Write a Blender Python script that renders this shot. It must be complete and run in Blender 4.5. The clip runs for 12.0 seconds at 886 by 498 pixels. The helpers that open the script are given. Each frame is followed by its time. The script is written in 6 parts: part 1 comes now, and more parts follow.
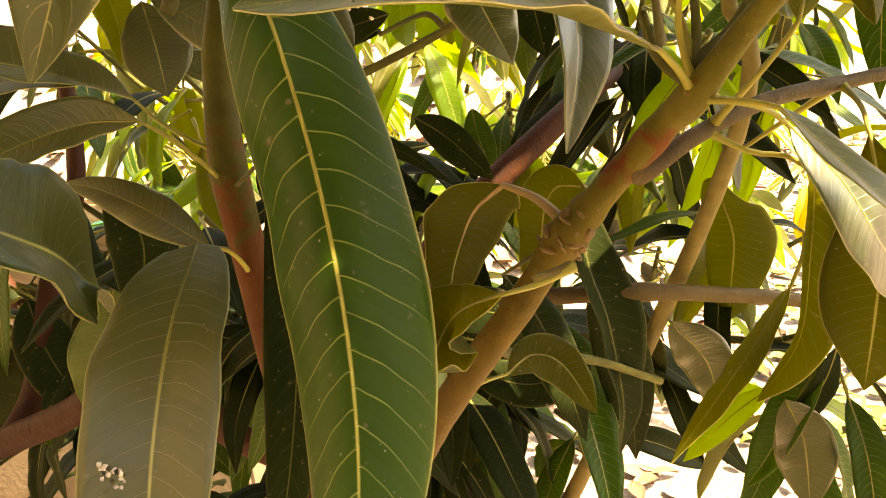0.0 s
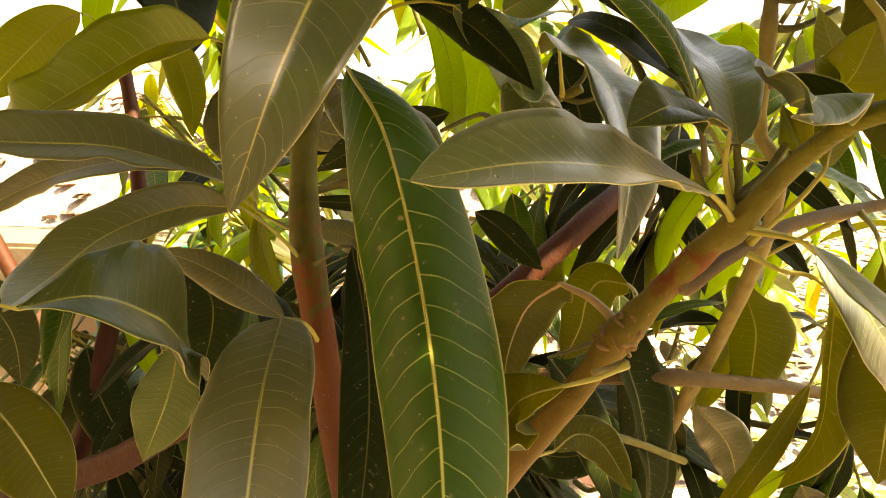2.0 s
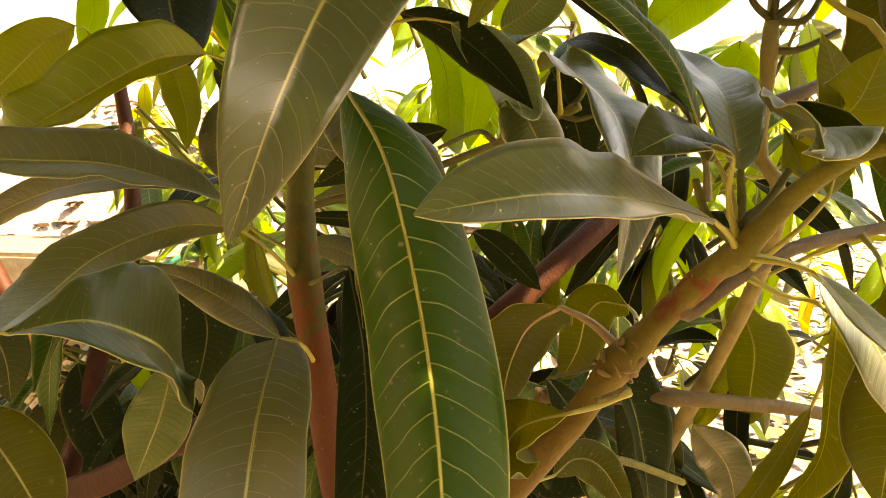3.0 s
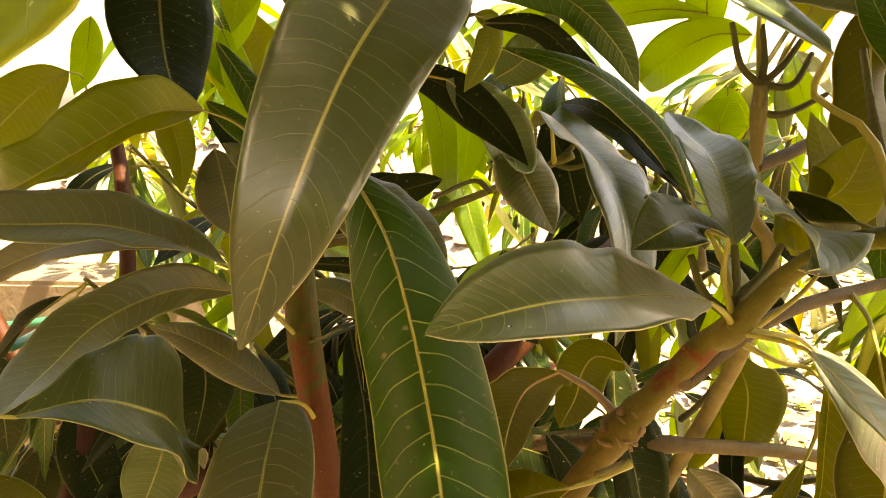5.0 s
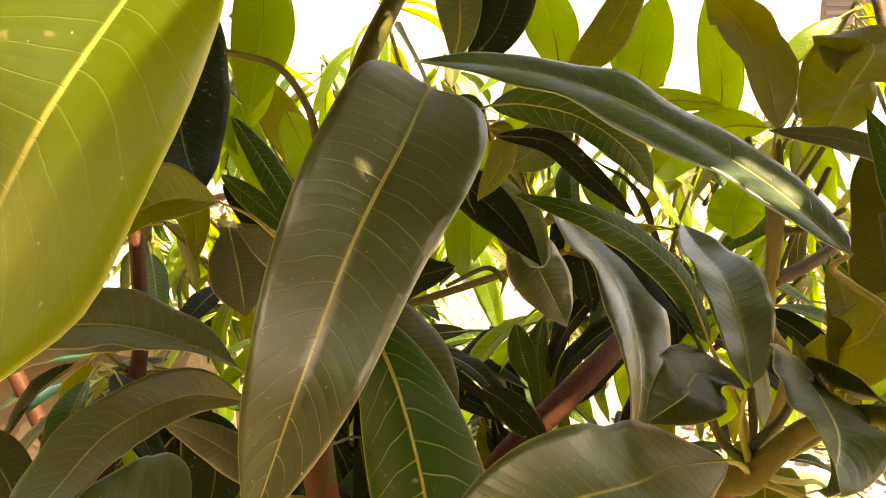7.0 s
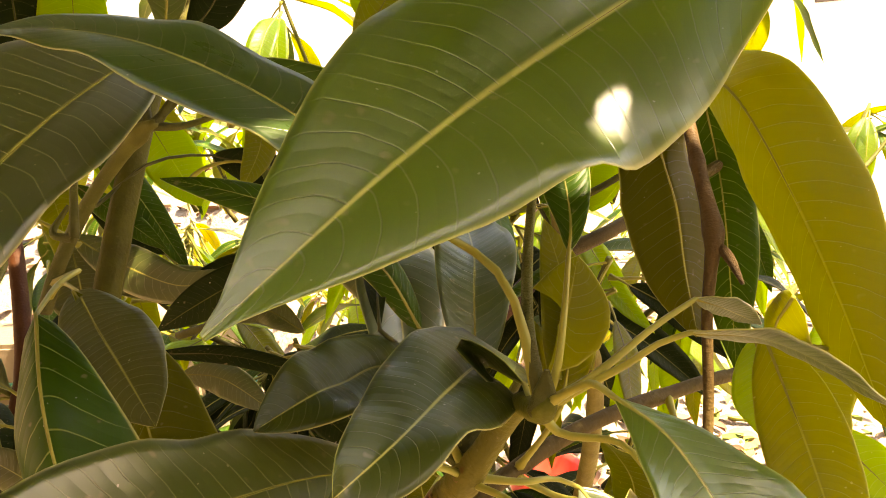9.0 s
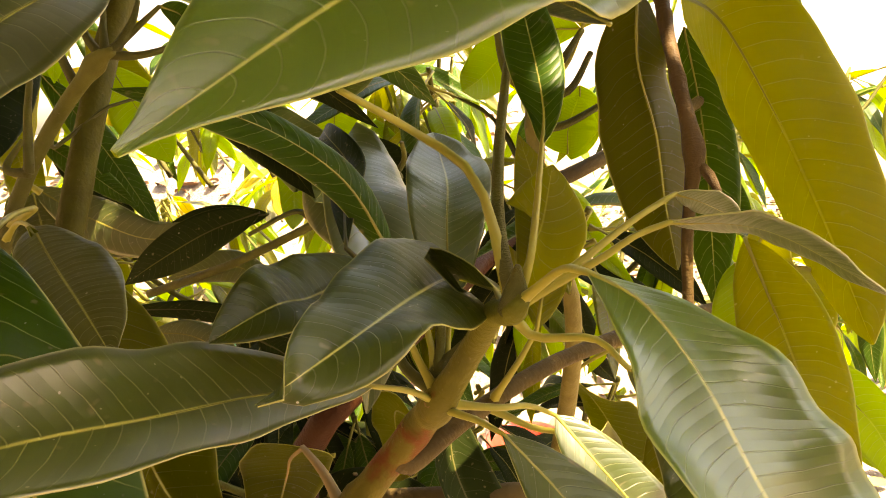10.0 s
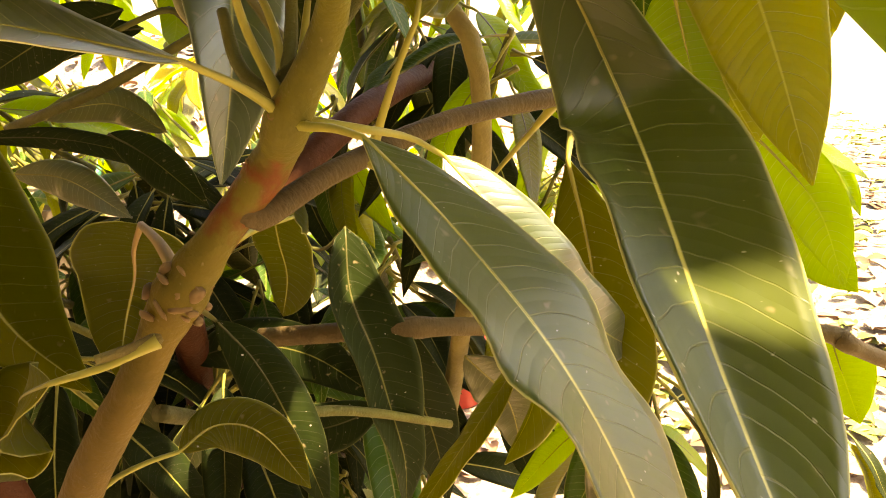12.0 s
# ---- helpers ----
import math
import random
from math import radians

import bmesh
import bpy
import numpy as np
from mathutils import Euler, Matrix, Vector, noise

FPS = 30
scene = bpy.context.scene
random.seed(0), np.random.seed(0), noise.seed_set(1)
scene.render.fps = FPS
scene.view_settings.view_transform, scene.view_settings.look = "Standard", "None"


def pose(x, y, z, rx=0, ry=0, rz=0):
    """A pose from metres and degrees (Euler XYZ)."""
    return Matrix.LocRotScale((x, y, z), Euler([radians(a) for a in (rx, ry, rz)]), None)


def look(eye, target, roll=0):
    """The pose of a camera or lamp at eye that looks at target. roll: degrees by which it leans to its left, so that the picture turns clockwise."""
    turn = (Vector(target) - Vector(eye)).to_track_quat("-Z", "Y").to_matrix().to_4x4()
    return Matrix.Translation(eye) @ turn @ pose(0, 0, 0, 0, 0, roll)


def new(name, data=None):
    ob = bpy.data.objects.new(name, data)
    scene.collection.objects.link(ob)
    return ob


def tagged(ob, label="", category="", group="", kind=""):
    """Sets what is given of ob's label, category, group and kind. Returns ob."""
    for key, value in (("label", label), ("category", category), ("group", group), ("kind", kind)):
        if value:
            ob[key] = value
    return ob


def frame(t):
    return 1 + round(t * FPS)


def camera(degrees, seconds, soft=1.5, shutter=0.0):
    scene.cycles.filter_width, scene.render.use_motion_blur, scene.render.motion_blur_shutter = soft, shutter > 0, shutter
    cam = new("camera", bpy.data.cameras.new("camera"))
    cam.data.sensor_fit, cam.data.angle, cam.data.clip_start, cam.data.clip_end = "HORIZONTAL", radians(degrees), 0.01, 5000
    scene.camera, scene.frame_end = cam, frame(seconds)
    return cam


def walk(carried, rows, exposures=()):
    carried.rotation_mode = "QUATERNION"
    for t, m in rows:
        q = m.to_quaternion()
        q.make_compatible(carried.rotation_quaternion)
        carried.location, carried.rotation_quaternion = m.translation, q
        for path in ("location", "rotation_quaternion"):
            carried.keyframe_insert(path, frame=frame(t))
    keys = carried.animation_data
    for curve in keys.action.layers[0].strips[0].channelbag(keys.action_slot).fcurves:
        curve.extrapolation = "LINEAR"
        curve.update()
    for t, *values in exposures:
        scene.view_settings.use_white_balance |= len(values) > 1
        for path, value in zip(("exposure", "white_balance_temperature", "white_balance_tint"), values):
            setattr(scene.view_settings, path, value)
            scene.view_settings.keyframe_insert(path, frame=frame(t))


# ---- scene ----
cam = camera(63.4, 12.0, soft=1.0)
PATH = [
    (0, (0.0189, 0.0415, 1.4231), (-0.1016, 0.9855, 1.1157), -3.52),
    (0.5, (0.0041, 0.0111, 1.4425), (-0.1212, 0.9695, 1.1859), -1.31),
    (1, (0.0000, 0.0000, 1.4500), (-0.1243, 0.9618, 1.2061), -1.10),
    (1.5, (-0.0040, -0.0044, 1.4545), (-0.1336, 0.9594, 1.2215), -0.94),
    (2, (-0.0066, -0.0055, 1.4567), (-0.1378, 0.9580, 1.2234), -0.62),
    (2.5, (-0.0087, -0.0026, 1.4596), (-0.1359, 0.9635, 1.2347), -0.24),
    (4.5, (-0.0136, 0.0033, 1.4841), (-0.1184, 0.9734, 1.2655), -1.10),
    (5, (-0.0164, 0.0004, 1.4954), (-0.1237, 0.9727, 1.2879), -0.77),
    (5.5, (-0.0264, -0.0027, 1.5080), (-0.1414, 0.9716, 1.3145), 0.00),
    (6, (-0.0309, -0.0046, 1.5249), (-0.1430, 0.9730, 1.3469), -0.04),
    (6.5, (-0.0369, -0.0037, 1.5407), (-0.1670, 0.9733, 1.3714), 0.22),
    (7, (-0.0169, 0.0138, 1.5499), (-0.1425, 0.9895, 1.3704), -0.47),
    (7.2, (0.0010, 0.0241, 1.5469), (-0.1310, 1.0024, 1.3868), -0.56),
    (8.8, (0.1143, 0.0637, 1.5394), (-0.0506, 1.0328, 1.3552), -4.48),
    (9, (0.1213, 0.0702, 1.5309), (-0.0257, 1.0423, 1.3483), -4.97),
    (9.5, (0.1189, 0.0720, 1.5136), (-0.0169, 1.0433, 1.3185), -4.57),
    (10, (0.1228, 0.0783, 1.5047), (-0.0021, 1.0475, 1.2922), -5.04),
    (10.5, (0.1203, 0.0895, 1.4842), (0.0137, 1.0544, 1.2442), -4.05),
    (11, (0.1210, 0.1001, 1.4605), (0.0326, 1.0632, 1.2060), -3.36),
    (11.5, (0.1296, 0.1147, 1.4387), (0.0593, 1.0670, 1.1417), -3.83),
    (12, (0.1369, 0.1203, 1.4171), (0.0921, 1.0675, 1.0997), -3.22),
]
walk(cam, [(t, look(eye, target, roll)) for t, eye, target, roll in PATH],
     exposures=[(0, 3.49, 10900, 15), (2.7, 3.49, 10900, 15), (4.5, 3.44, 10900, 15), (5.5, 3.43, 10900, 15), (6.5, 3.48, 10900, 15), (7.0, 3.27, 10900, 15), (8.8, 3.35, 10900, 15), (10, 3.41, 10900, 15), (11, 3.31, 10900, 15), (11.5, 3.32, 10900, 15), (12, 3.44, 10900, 15)])

# ---- light ----
SUN_EL, SUN_AZ = 62.0, 104.0          # degrees; azimuth from +y towards +x
world = bpy.data.worlds.new("sky")
scene.world = world
world.use_nodes = True
_n = world.node_tree.nodes
_sky = _n.new("ShaderNodeTexSky")
_sky.sky_type = "NISHITA"
_sky.sun_disc = False
_sky.sun_elevation = radians(SUN_EL)
_sky.sun_rotation = radians(SUN_AZ)
_sky.dust_density = 3.0
_n["Background"].inputs["Strength"].default_value = 0.105
world.node_tree.links.new(_sky.outputs["Color"], _n["Background"].inputs["Color"])

sun_dir = Vector((math.sin(radians(SUN_AZ)) * math.cos(radians(SUN_EL)),
                  math.cos(radians(SUN_AZ)) * math.cos(radians(SUN_EL)),
                  math.sin(radians(SUN_EL))))
sun = new("sun", bpy.data.lights.new("sun", "SUN"))
sun.data.energy = 3.3
sun.data.angle = radians(0.55)
sun.data.color = (1.0, 0.93, 0.82)
sun.matrix_world = look(sun_dir * 30, (0, 0, 0))


# ---- materials ----
class Mat:
    """A small wrapper round a node material."""

    def __init__(self, name, rough=0.5, spec=0.5):
        self.m = bpy.data.materials.new(name)
        self.m.use_nodes = True
        self.t = self.m.node_tree
        self.b = self.t.nodes["Principled BSDF"]
        self.b.inputs["Roughness"].default_value = rough
        self.b.inputs["Specular IOR Level"].default_value = spec

    def node(self, kind, **values):
        n = self.t.nodes.new(kind)
        for k, v in values.items():
            n.inputs[k.replace("_", " ")].default_value = v
        return n

    def link(self, a, b):
        self.t.links.new(a, b)

    def math(self, op, a, b=None, c=None, clamp=False):
        n = self.t.nodes.new("ShaderNodeMath")
        n.operation, n.use_clamp = op, clamp
        for i, v in enumerate((a, b, c)):
            if v is None:
                continue
            if isinstance(v, (int, float)):
                n.inputs[i].default_value = v
            else:
                self.link(v, n.inputs[i])
        return n.outputs[0]

    def ramp(self, fac, stops):
        n = self.t.nodes.new("ShaderNodeValToRGB")
        while len(n.color_ramp.elements) < len(stops):
            n.color_ramp.elements.new(0.5)
        for e, (p, c) in zip(n.color_ramp.elements, stops):
            e.position, e.color = p, (*c, 1)
        self.link(fac, n.inputs["Fac"])
        return n.outputs["Color"]

    def mix(self, fac, a, b, how="MIX"):
        n = self.t.nodes.new("ShaderNodeMix")
        n.data_type, n.blend_type = "RGBA", how
        for i, v in ((0, fac), (6, a), (7, b)):
            if isinstance(v, (int, float)):
                n.inputs[i].default_value = v
            elif isinstance(v, tuple):
                n.inputs[i].default_value = (*v, 1)
            else:
                self.link(v, n.inputs[i])
        return n.outputs[2]

    def noise(self, scale, detail=4.0, coords=None, rough=0.55):
        n = self.node("ShaderNodeTexNoise", Scale=scale, Detail=detail, Roughness=rough)
        if coords is not None:
            self.link(coords, n.inputs["Vector"])
        return n.outputs["Fac"]

    def bump(self, height, strength, distance):
        n = self.node("ShaderNodeBump", Strength=strength, Distance=distance)
        self.link(height, n.inputs["Height"])
        self.link(n.outputs["Normal"], self.b.inputs["Normal"])
        return n.outputs["Normal"]

    def stretch(self, vec, sx, sy):
        n = self.t.nodes.new("ShaderNodeMapping")
        n.inputs["Scale"].default_value = (sx, sy, 1.0)
        self.link(vec, n.inputs["Vector"])
        return n.outputs["Vector"]

    def coords(self, which="Object"):
        return self.t.nodes.new("ShaderNodeTexCoord").outputs[which]


def leaf_material(name, dark, light, vein, through_colour, rough, veins=21.0, vein_gain=0.8, glow=0.2, spec=0.5, dusting=0.5, coat=0.0, edge=0.75):
    """A leaf side: blade colour with blotches, side veins bent towards the tip, a pale rim, and light let through."""
    k = Mat(name, rough, spec)
    k.b.inputs["Coat Weight"].default_value = coat
    k.b.inputs["Coat Roughness"].default_value = 0.30
    if coat > 0.6:
        k.b.inputs["Coat Tint"].default_value = (1.0, 0.92, 0.76, 1.0)
        k.b.inputs["Specular Tint"].default_value = (1.0, 0.92, 0.76, 1.0)
    k.b.inputs["Sheen Weight"].default_value = coat * 0.3
    k.b.inputs["Sheen Roughness"].default_value = 0.45
    uv = k.t.nodes.new("ShaderNodeUVMap").outputs["UV"]
    sep = k.t.nodes.new("ShaderNodeSeparateXYZ")
    k.link(uv, sep.inputs[0])
    u, v = sep.outputs[0], sep.outputs[1]
    side = k.math("SUBTRACT", v, 0.5)
    far = k.math("MULTIPLY", k.math("ABSOLUTE", side), 2.0)
    rnd = k.math("FRACT", k.math("ADD", k.t.nodes.new("ShaderNodeObjectInfo").outputs["Random"],
                                 k.t.nodes.new("ShaderNodeNewGeometry").outputs["Random Per Island"]))
    wob = k.noise(3.0, 1.0, uv)
    s = k.math("MULTIPLY", u, veins)
    s = k.math("SUBTRACT", s, k.math("MULTIPLY", k.math("POWER", far, 1.5), 1.75))
    s = k.math("ADD", s, k.math("MULTIPLY", k.math("SIGN", side), 0.21))
    s = k.math("ADD", s, k.math("MULTIPLY", wob, 0.55))
    tri = k.math("ABSOLUTE", k.math("SUBTRACT", k.math("FRACT", s), 0.5))
    line = k.math("MULTIPLY", k.math("SUBTRACT", 0.036, tri), 45.0, clamp=True)
    fade = k.math("SUBTRACT", 1.0, k.math("POWER", far, 4.0), clamp=True)
    line = k.math("MULTIPLY", line, fade)
    rim = k.math("MULTIPLY", k.math("SUBTRACT", far, 0.968), 40.0, clamp=True)
    rib = k.math("MULTIPLY", k.math("SUBTRACT", 0.035, far), 40.0, clamp=True)
    big = k.noise(2.2, 3.0, uv)
    blade = k.mix(k.math("MULTIPLY", k.math("SUBTRACT", big, 0.3), 2.2, clamp=True), dark, light)
    tone = k.math("ADD", 0.8, k.math("MULTIPLY", rnd, 0.42))
    grey = k.t.nodes.new("ShaderNodeCombineColor")
    for i in range(3):
        k.link(tone, grey.inputs[i])
    blade = k.mix(1.0, blade, grey.outputs[0], "MULTIPLY")
    fine = k.noise(46.0, 3.0, k.coords("Object"))
    spots = k.noise(230.0, 1.0, k.coords("Object"))
    blade = k.mix(k.math("MULTIPLY", k.math("SUBTRACT", spots, 0.69), 9.0, clamp=True), blade, (0.16, 0.13, 0.06))
    specks = k.noise(640.0, 0.0, k.coords("Object"))
    blade = k.mix(k.math("MULTIPLY", k.math("SUBTRACT", specks, 0.845), 30.0, clamp=True), blade, (0.42, 0.38, 0.26))
    film = k.noise(5.0, 5.0, uv, 0.62)
    blade = k.mix(k.math("MULTIPLY", k.math("SUBTRACT", film, 0.42), dusting, clamp=True), blade, (0.098, 0.097, 0.048))
    col = k.mix(k.math("MULTIPLY", line, vein_gain), blade, vein)
    col = k.mix(k.math("MULTIPLY", rim, edge), col, (0.42, 0.40, 0.13))
    col = k.mix(k.math("MULTIPLY", rib, min(1.0, edge * 1.34)), col, (0.42, 0.39, 0.10))
    k.link(col, k.b.inputs["Base Color"])
    k.link(k.math("ADD", rough - 0.12, k.math("MULTIPLY", film, 0.26)), k.b.inputs["Roughness"])
    h = k.math("SUBTRACT", k.math("MULTIPLY", fine, 0.35), k.math("MULTIPLY", line, 0.45))
    h = k.math("SUBTRACT", h, k.math("MULTIPLY", k.math("POWER", tri, 2.0), 0.9))
    nrm = k.bump(h, 0.2 + 0.65 * vein_gain, 0.0009)
    tr = k.t.nodes.new("ShaderNodeBsdfTranslucent")
    k.link(nrm, tr.inputs["Normal"])
    k.link(k.mix(k.math("MULTIPLY", line, 0.5), through_colour, (0.75, 0.8, 0.3)), tr.inputs["Color"])
    mx = k.t.nodes.new("ShaderNodeMixShader")
    mx.inputs[0].default_value = glow
    k.link(k.b.outputs[0], mx.inputs[1])
    k.link(tr.outputs[0], mx.inputs[2])
    k.link(mx.outputs[0], k.t.nodes["Material Output"].inputs["Surface"])
    return k.m


LOOKS = {
    # name: (upper side, lower side)
    "deep": (leaf_material("leaf_deep_upper", (0.013, 0.042, 0.0028), (0.022, 0.064, 0.004), (0.22, 0.26, 0.05), (0.40, 0.62, 0.03), 0.42, vein_gain=0.85, dusting=0.1, spec=0.16),
             leaf_material("leaf_deep_lower", (0.055, 0.080, 0.010), (0.085, 0.110, 0.016), (0.22, 0.22, 0.05), (0.46, 0.64, 0.04), 0.5)),
    "dusty": (leaf_material("leaf_dusty_upper", (0.019, 0.036, 0.004), (0.034, 0.053, 0.008), (0.19, 0.19, 0.05), (0.46, 0.56, 0.03), 0.34, vein_gain=0.8, spec=1.0, dusting=0.25, coat=0.8),
              leaf_material("leaf_dusty_lower", (0.075, 0.084, 0.016), (0.105, 0.106, 0.022), (0.24, 0.22, 0.06), (0.5, 0.6, 0.04), 0.5)),
    "olive": (leaf_material("leaf_olive_upper", (0.036, 0.046, 0.004), (0.058, 0.064, 0.006), (0.20, 0.17, 0.03), (0.58, 0.60, 0.012), 0.42, vein_gain=0.55, glow=0.48, dusting=0.3),
              leaf_material("leaf_olive_lower", (0.052, 0.056, 0.005), (0.078, 0.075, 0.008), (0.22, 0.18, 0.03), (0.62, 0.62, 0.012), 0.5, vein_gain=0.4, glow=0.48, dusting=0.3)),
    "young": (leaf_material("leaf_young_upper", (0.05, 0.11, 0.006), (0.08, 0.145, 0.010), (0.26, 0.30, 0.05), (0.62, 0.80, 0.02), 0.38, glow=0.58, vein_gain=0.6, dusting=0.2),
              leaf_material("leaf_young_lower", (0.085, 0.13, 0.010), (0.12, 0.17, 0.016), (0.30, 0.34, 0.07), (0.66, 0.80, 0.03), 0.48, glow=0.58, vein_gain=0.6, dusting=0.2)),
    "near": (leaf_material("leaf_near_upper", (0.032, 0.060, 0.005), (0.048, 0.080, 0.008), (0.20, 0.20, 0.04), (0.62, 0.74, 0.010), 0.38, glow=0.5, vein_gain=0.35, spec=0.6, dusting=0.25),
             leaf_material("leaf_near_lower", (0.06, 0.075, 0.008), (0.085, 0.095, 0.012), (0.2, 0.2, 0.05), (0.66, 0.68, 0.012), 0.48, glow=0.5, vein_gain=0.3)),
    "sheen": (leaf_material("leaf_sheen_upper", (0.026, 0.056, 0.007), (0.042, 0.078, 0.012), (0.17, 0.19, 0.05), (0.50, 0.72, 0.012), 0.33, glow=0.34, vein_gain=0.3, spec=0.9, dusting=0.3, coat=0.2),
              leaf_material("leaf_sheen_lower", (0.06, 0.075, 0.008), (0.085, 0.095, 0.012), (0.2, 0.2, 0.05), (0.56, 0.68, 0.012), 0.48, glow=0.34, vein_gain=0.3)),
    # olive leaf darkened: part of the shade is put into its colour
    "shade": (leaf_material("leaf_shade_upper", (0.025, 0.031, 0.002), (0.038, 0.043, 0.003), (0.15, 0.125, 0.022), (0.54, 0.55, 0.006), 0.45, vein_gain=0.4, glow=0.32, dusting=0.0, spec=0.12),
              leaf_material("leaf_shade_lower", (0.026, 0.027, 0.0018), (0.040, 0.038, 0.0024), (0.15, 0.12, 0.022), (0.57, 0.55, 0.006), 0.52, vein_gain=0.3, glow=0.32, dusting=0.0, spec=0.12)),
    "soft": (leaf_material("leaf_soft_upper", (0.028, 0.042, 0.004), (0.044, 0.056, 0.007), (0.15, 0.15, 0.04), (0.48, 0.58, 0.015), 0.38, vein_gain=0.45, glow=0.14, dusting=0.15, spec=0.35, coat=0.05),
             leaf_material("leaf_soft_lower", (0.028, 0.040, 0.004), (0.044, 0.053, 0.007), (0.15, 0.15, 0.04), (0.48, 0.58, 0.015), 0.42, vein_gain=0.5, glow=0.12, dusting=0.3, spec=0.4)),
    # near-black green: the crown's inner shade is put into the leaf colour
    "deep_shade": (leaf_material("leaf_deep_shade_upper", (0.008, 0.014, 0.003), (0.014, 0.021, 0.005), (0.08, 0.085, 0.03), (0.34, 0.48, 0.03), 0.5, vein_gain=0.25, spec=0.06, glow=0.06, dusting=0.05, edge=0.2),
              leaf_material("leaf_deep_shade_lower", (0.022, 0.027, 0.005), (0.032, 0.036, 0.007), (0.13, 0.12, 0.04), (0.38, 0.48, 0.03), 0.55, vein_gain=0.4, glow=0.06, spec=0.1, dusting=0.2, edge=0.3)),
    "veiny": (leaf_material("leaf_veiny_upper", (0.030, 0.044, 0.004), (0.050, 0.064, 0.007), (0.30, 0.28, 0.05), (0.60, 0.66, 0.015), 0.38, vein_gain=0.85, spec=0.35, glow=0.42, dusting=0.2),
              leaf_material("leaf_veiny_lower", (0.07, 0.085, 0.010), (0.10, 0.11, 0.015), (0.28, 0.26, 0.06), (0.62, 0.66, 0.02), 0.45, glow=0.42)),
    "gloss": (leaf_material("leaf_gloss_upper", (0.014, 0.042, 0.004), (0.026, 0.064, 0.006), (0.11, 0.14, 0.04), (0.38, 0.62, 0.03), 0.30, vein_gain=0.18, spec=1.0, dusting=0.22, coat=0.4, glow=0.28),
              leaf_material("leaf_gloss_lower", (0.07, 0.085, 0.014), (0.10, 0.108, 0.020), (0.24, 0.22, 0.06), (0.5, 0.6, 0.04), 0.48)),
    "silver": (leaf_material("leaf_silver_upper", (0.027, 0.050, 0.009), (0.046, 0.072, 0.016), (0.19, 0.20, 0.06), (0.46, 0.60, 0.03), 0.36, vein_gain=0.6, spec=1.0, dusting=0.7, coat=0.5),
               leaf_material("leaf_silver_lower", (0.075, 0.084, 0.016), (0.105, 0.106, 0.022), (0.24, 0.22, 0.06), (0.5, 0.6, 0.04), 0.5)),
    "dull": (leaf_material("leaf_dull_upper", (0.062, 0.066, 0.012), (0.092, 0.088, 0.022), (0.20, 0.18, 0.06), (0.46, 0.5, 0.03), 0.44, vein_gain=0.7, spec=0.6, dusting=0.6, coat=0.1),
             leaf_material("leaf_dull_lower", (0.075, 0.080, 0.014), (0.105, 0.102, 0.020), (0.24, 0.22, 0.06), (0.5, 0.56, 0.04), 0.5)),
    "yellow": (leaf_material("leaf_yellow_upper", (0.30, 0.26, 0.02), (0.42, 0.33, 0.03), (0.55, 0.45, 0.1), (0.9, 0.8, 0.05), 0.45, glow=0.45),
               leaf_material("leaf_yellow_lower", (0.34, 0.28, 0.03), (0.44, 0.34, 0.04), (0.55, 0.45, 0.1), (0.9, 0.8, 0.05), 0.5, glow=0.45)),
}


def rib_material(name, a, b, rough=0.45):
    k = Mat(name, rough, 0.25)
    k.link(k.mix(k.noise(60.0, 3.0, k.coords()), a, b), k.b.inputs["Base Color"])
    k.bump(k.noise(400.0, 2.0, k.coords()), 0.25, 0.0004)
    return k.m


RIB = rib_material("midrib_yellow", (0.20, 0.19, 0.032), (0.30, 0.27, 0.055))
# midrib darkened to go with leaves whose shade is in their colour
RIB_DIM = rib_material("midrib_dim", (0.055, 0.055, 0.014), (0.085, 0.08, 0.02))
RIB_BROWN = rib_material("midrib_brown", (0.23, 0.15, 0.06), (0.32, 0.22, 0.10))


def bark_material(name, stops, rough=0.6):
    """Bark whose colour runs along the branch (UV x) with fine lengthwise grain and lenticels."""
    k = Mat(name, rough, 0.16)
    uv = k.t.nodes.new("ShaderNodeUVMap").outputs["UV"]
    sep = k.t.nodes.new("ShaderNodeSeparateXYZ")
    k.link(uv, sep.inputs[0])
    co = k.coords()
    n1 = k.noise(55.0, 5.0, co)
    n2 = k.noise(420.0, 3.0, co)
    along = k.math("ADD", sep.outputs[0], k.math("MULTIPLY", k.math("SUBTRACT", n1, 0.5), 0.12))
    col = k.ramp(along, stops)
    col = k.mix(k.math("MULTIPLY", k.math("SUBTRACT", n1, 0.42), 2.6, clamp=True), col,
                k.mix(1.0, col, (0.62, 0.58, 0.55), "MULTIPLY"))
    col = k.mix(k.math("MULTIPLY", k.math("SUBTRACT", n2, 0.68), 5.0, clamp=True), col, (0.22, 0.17, 0.10))
    k.link(col, k.b.inputs["Base Color"])
    ringy = k.noise(9.0, 4.0, k.stretch(uv, 26.0, 0.6))
    k.bump(k.math("ADD", k.math("ADD", n1, k.math("MULTIPLY", n2, 0.5)), k.math("MULTIPLY", ringy, 0.5)), 0.8, 0.0014)
    return k.m


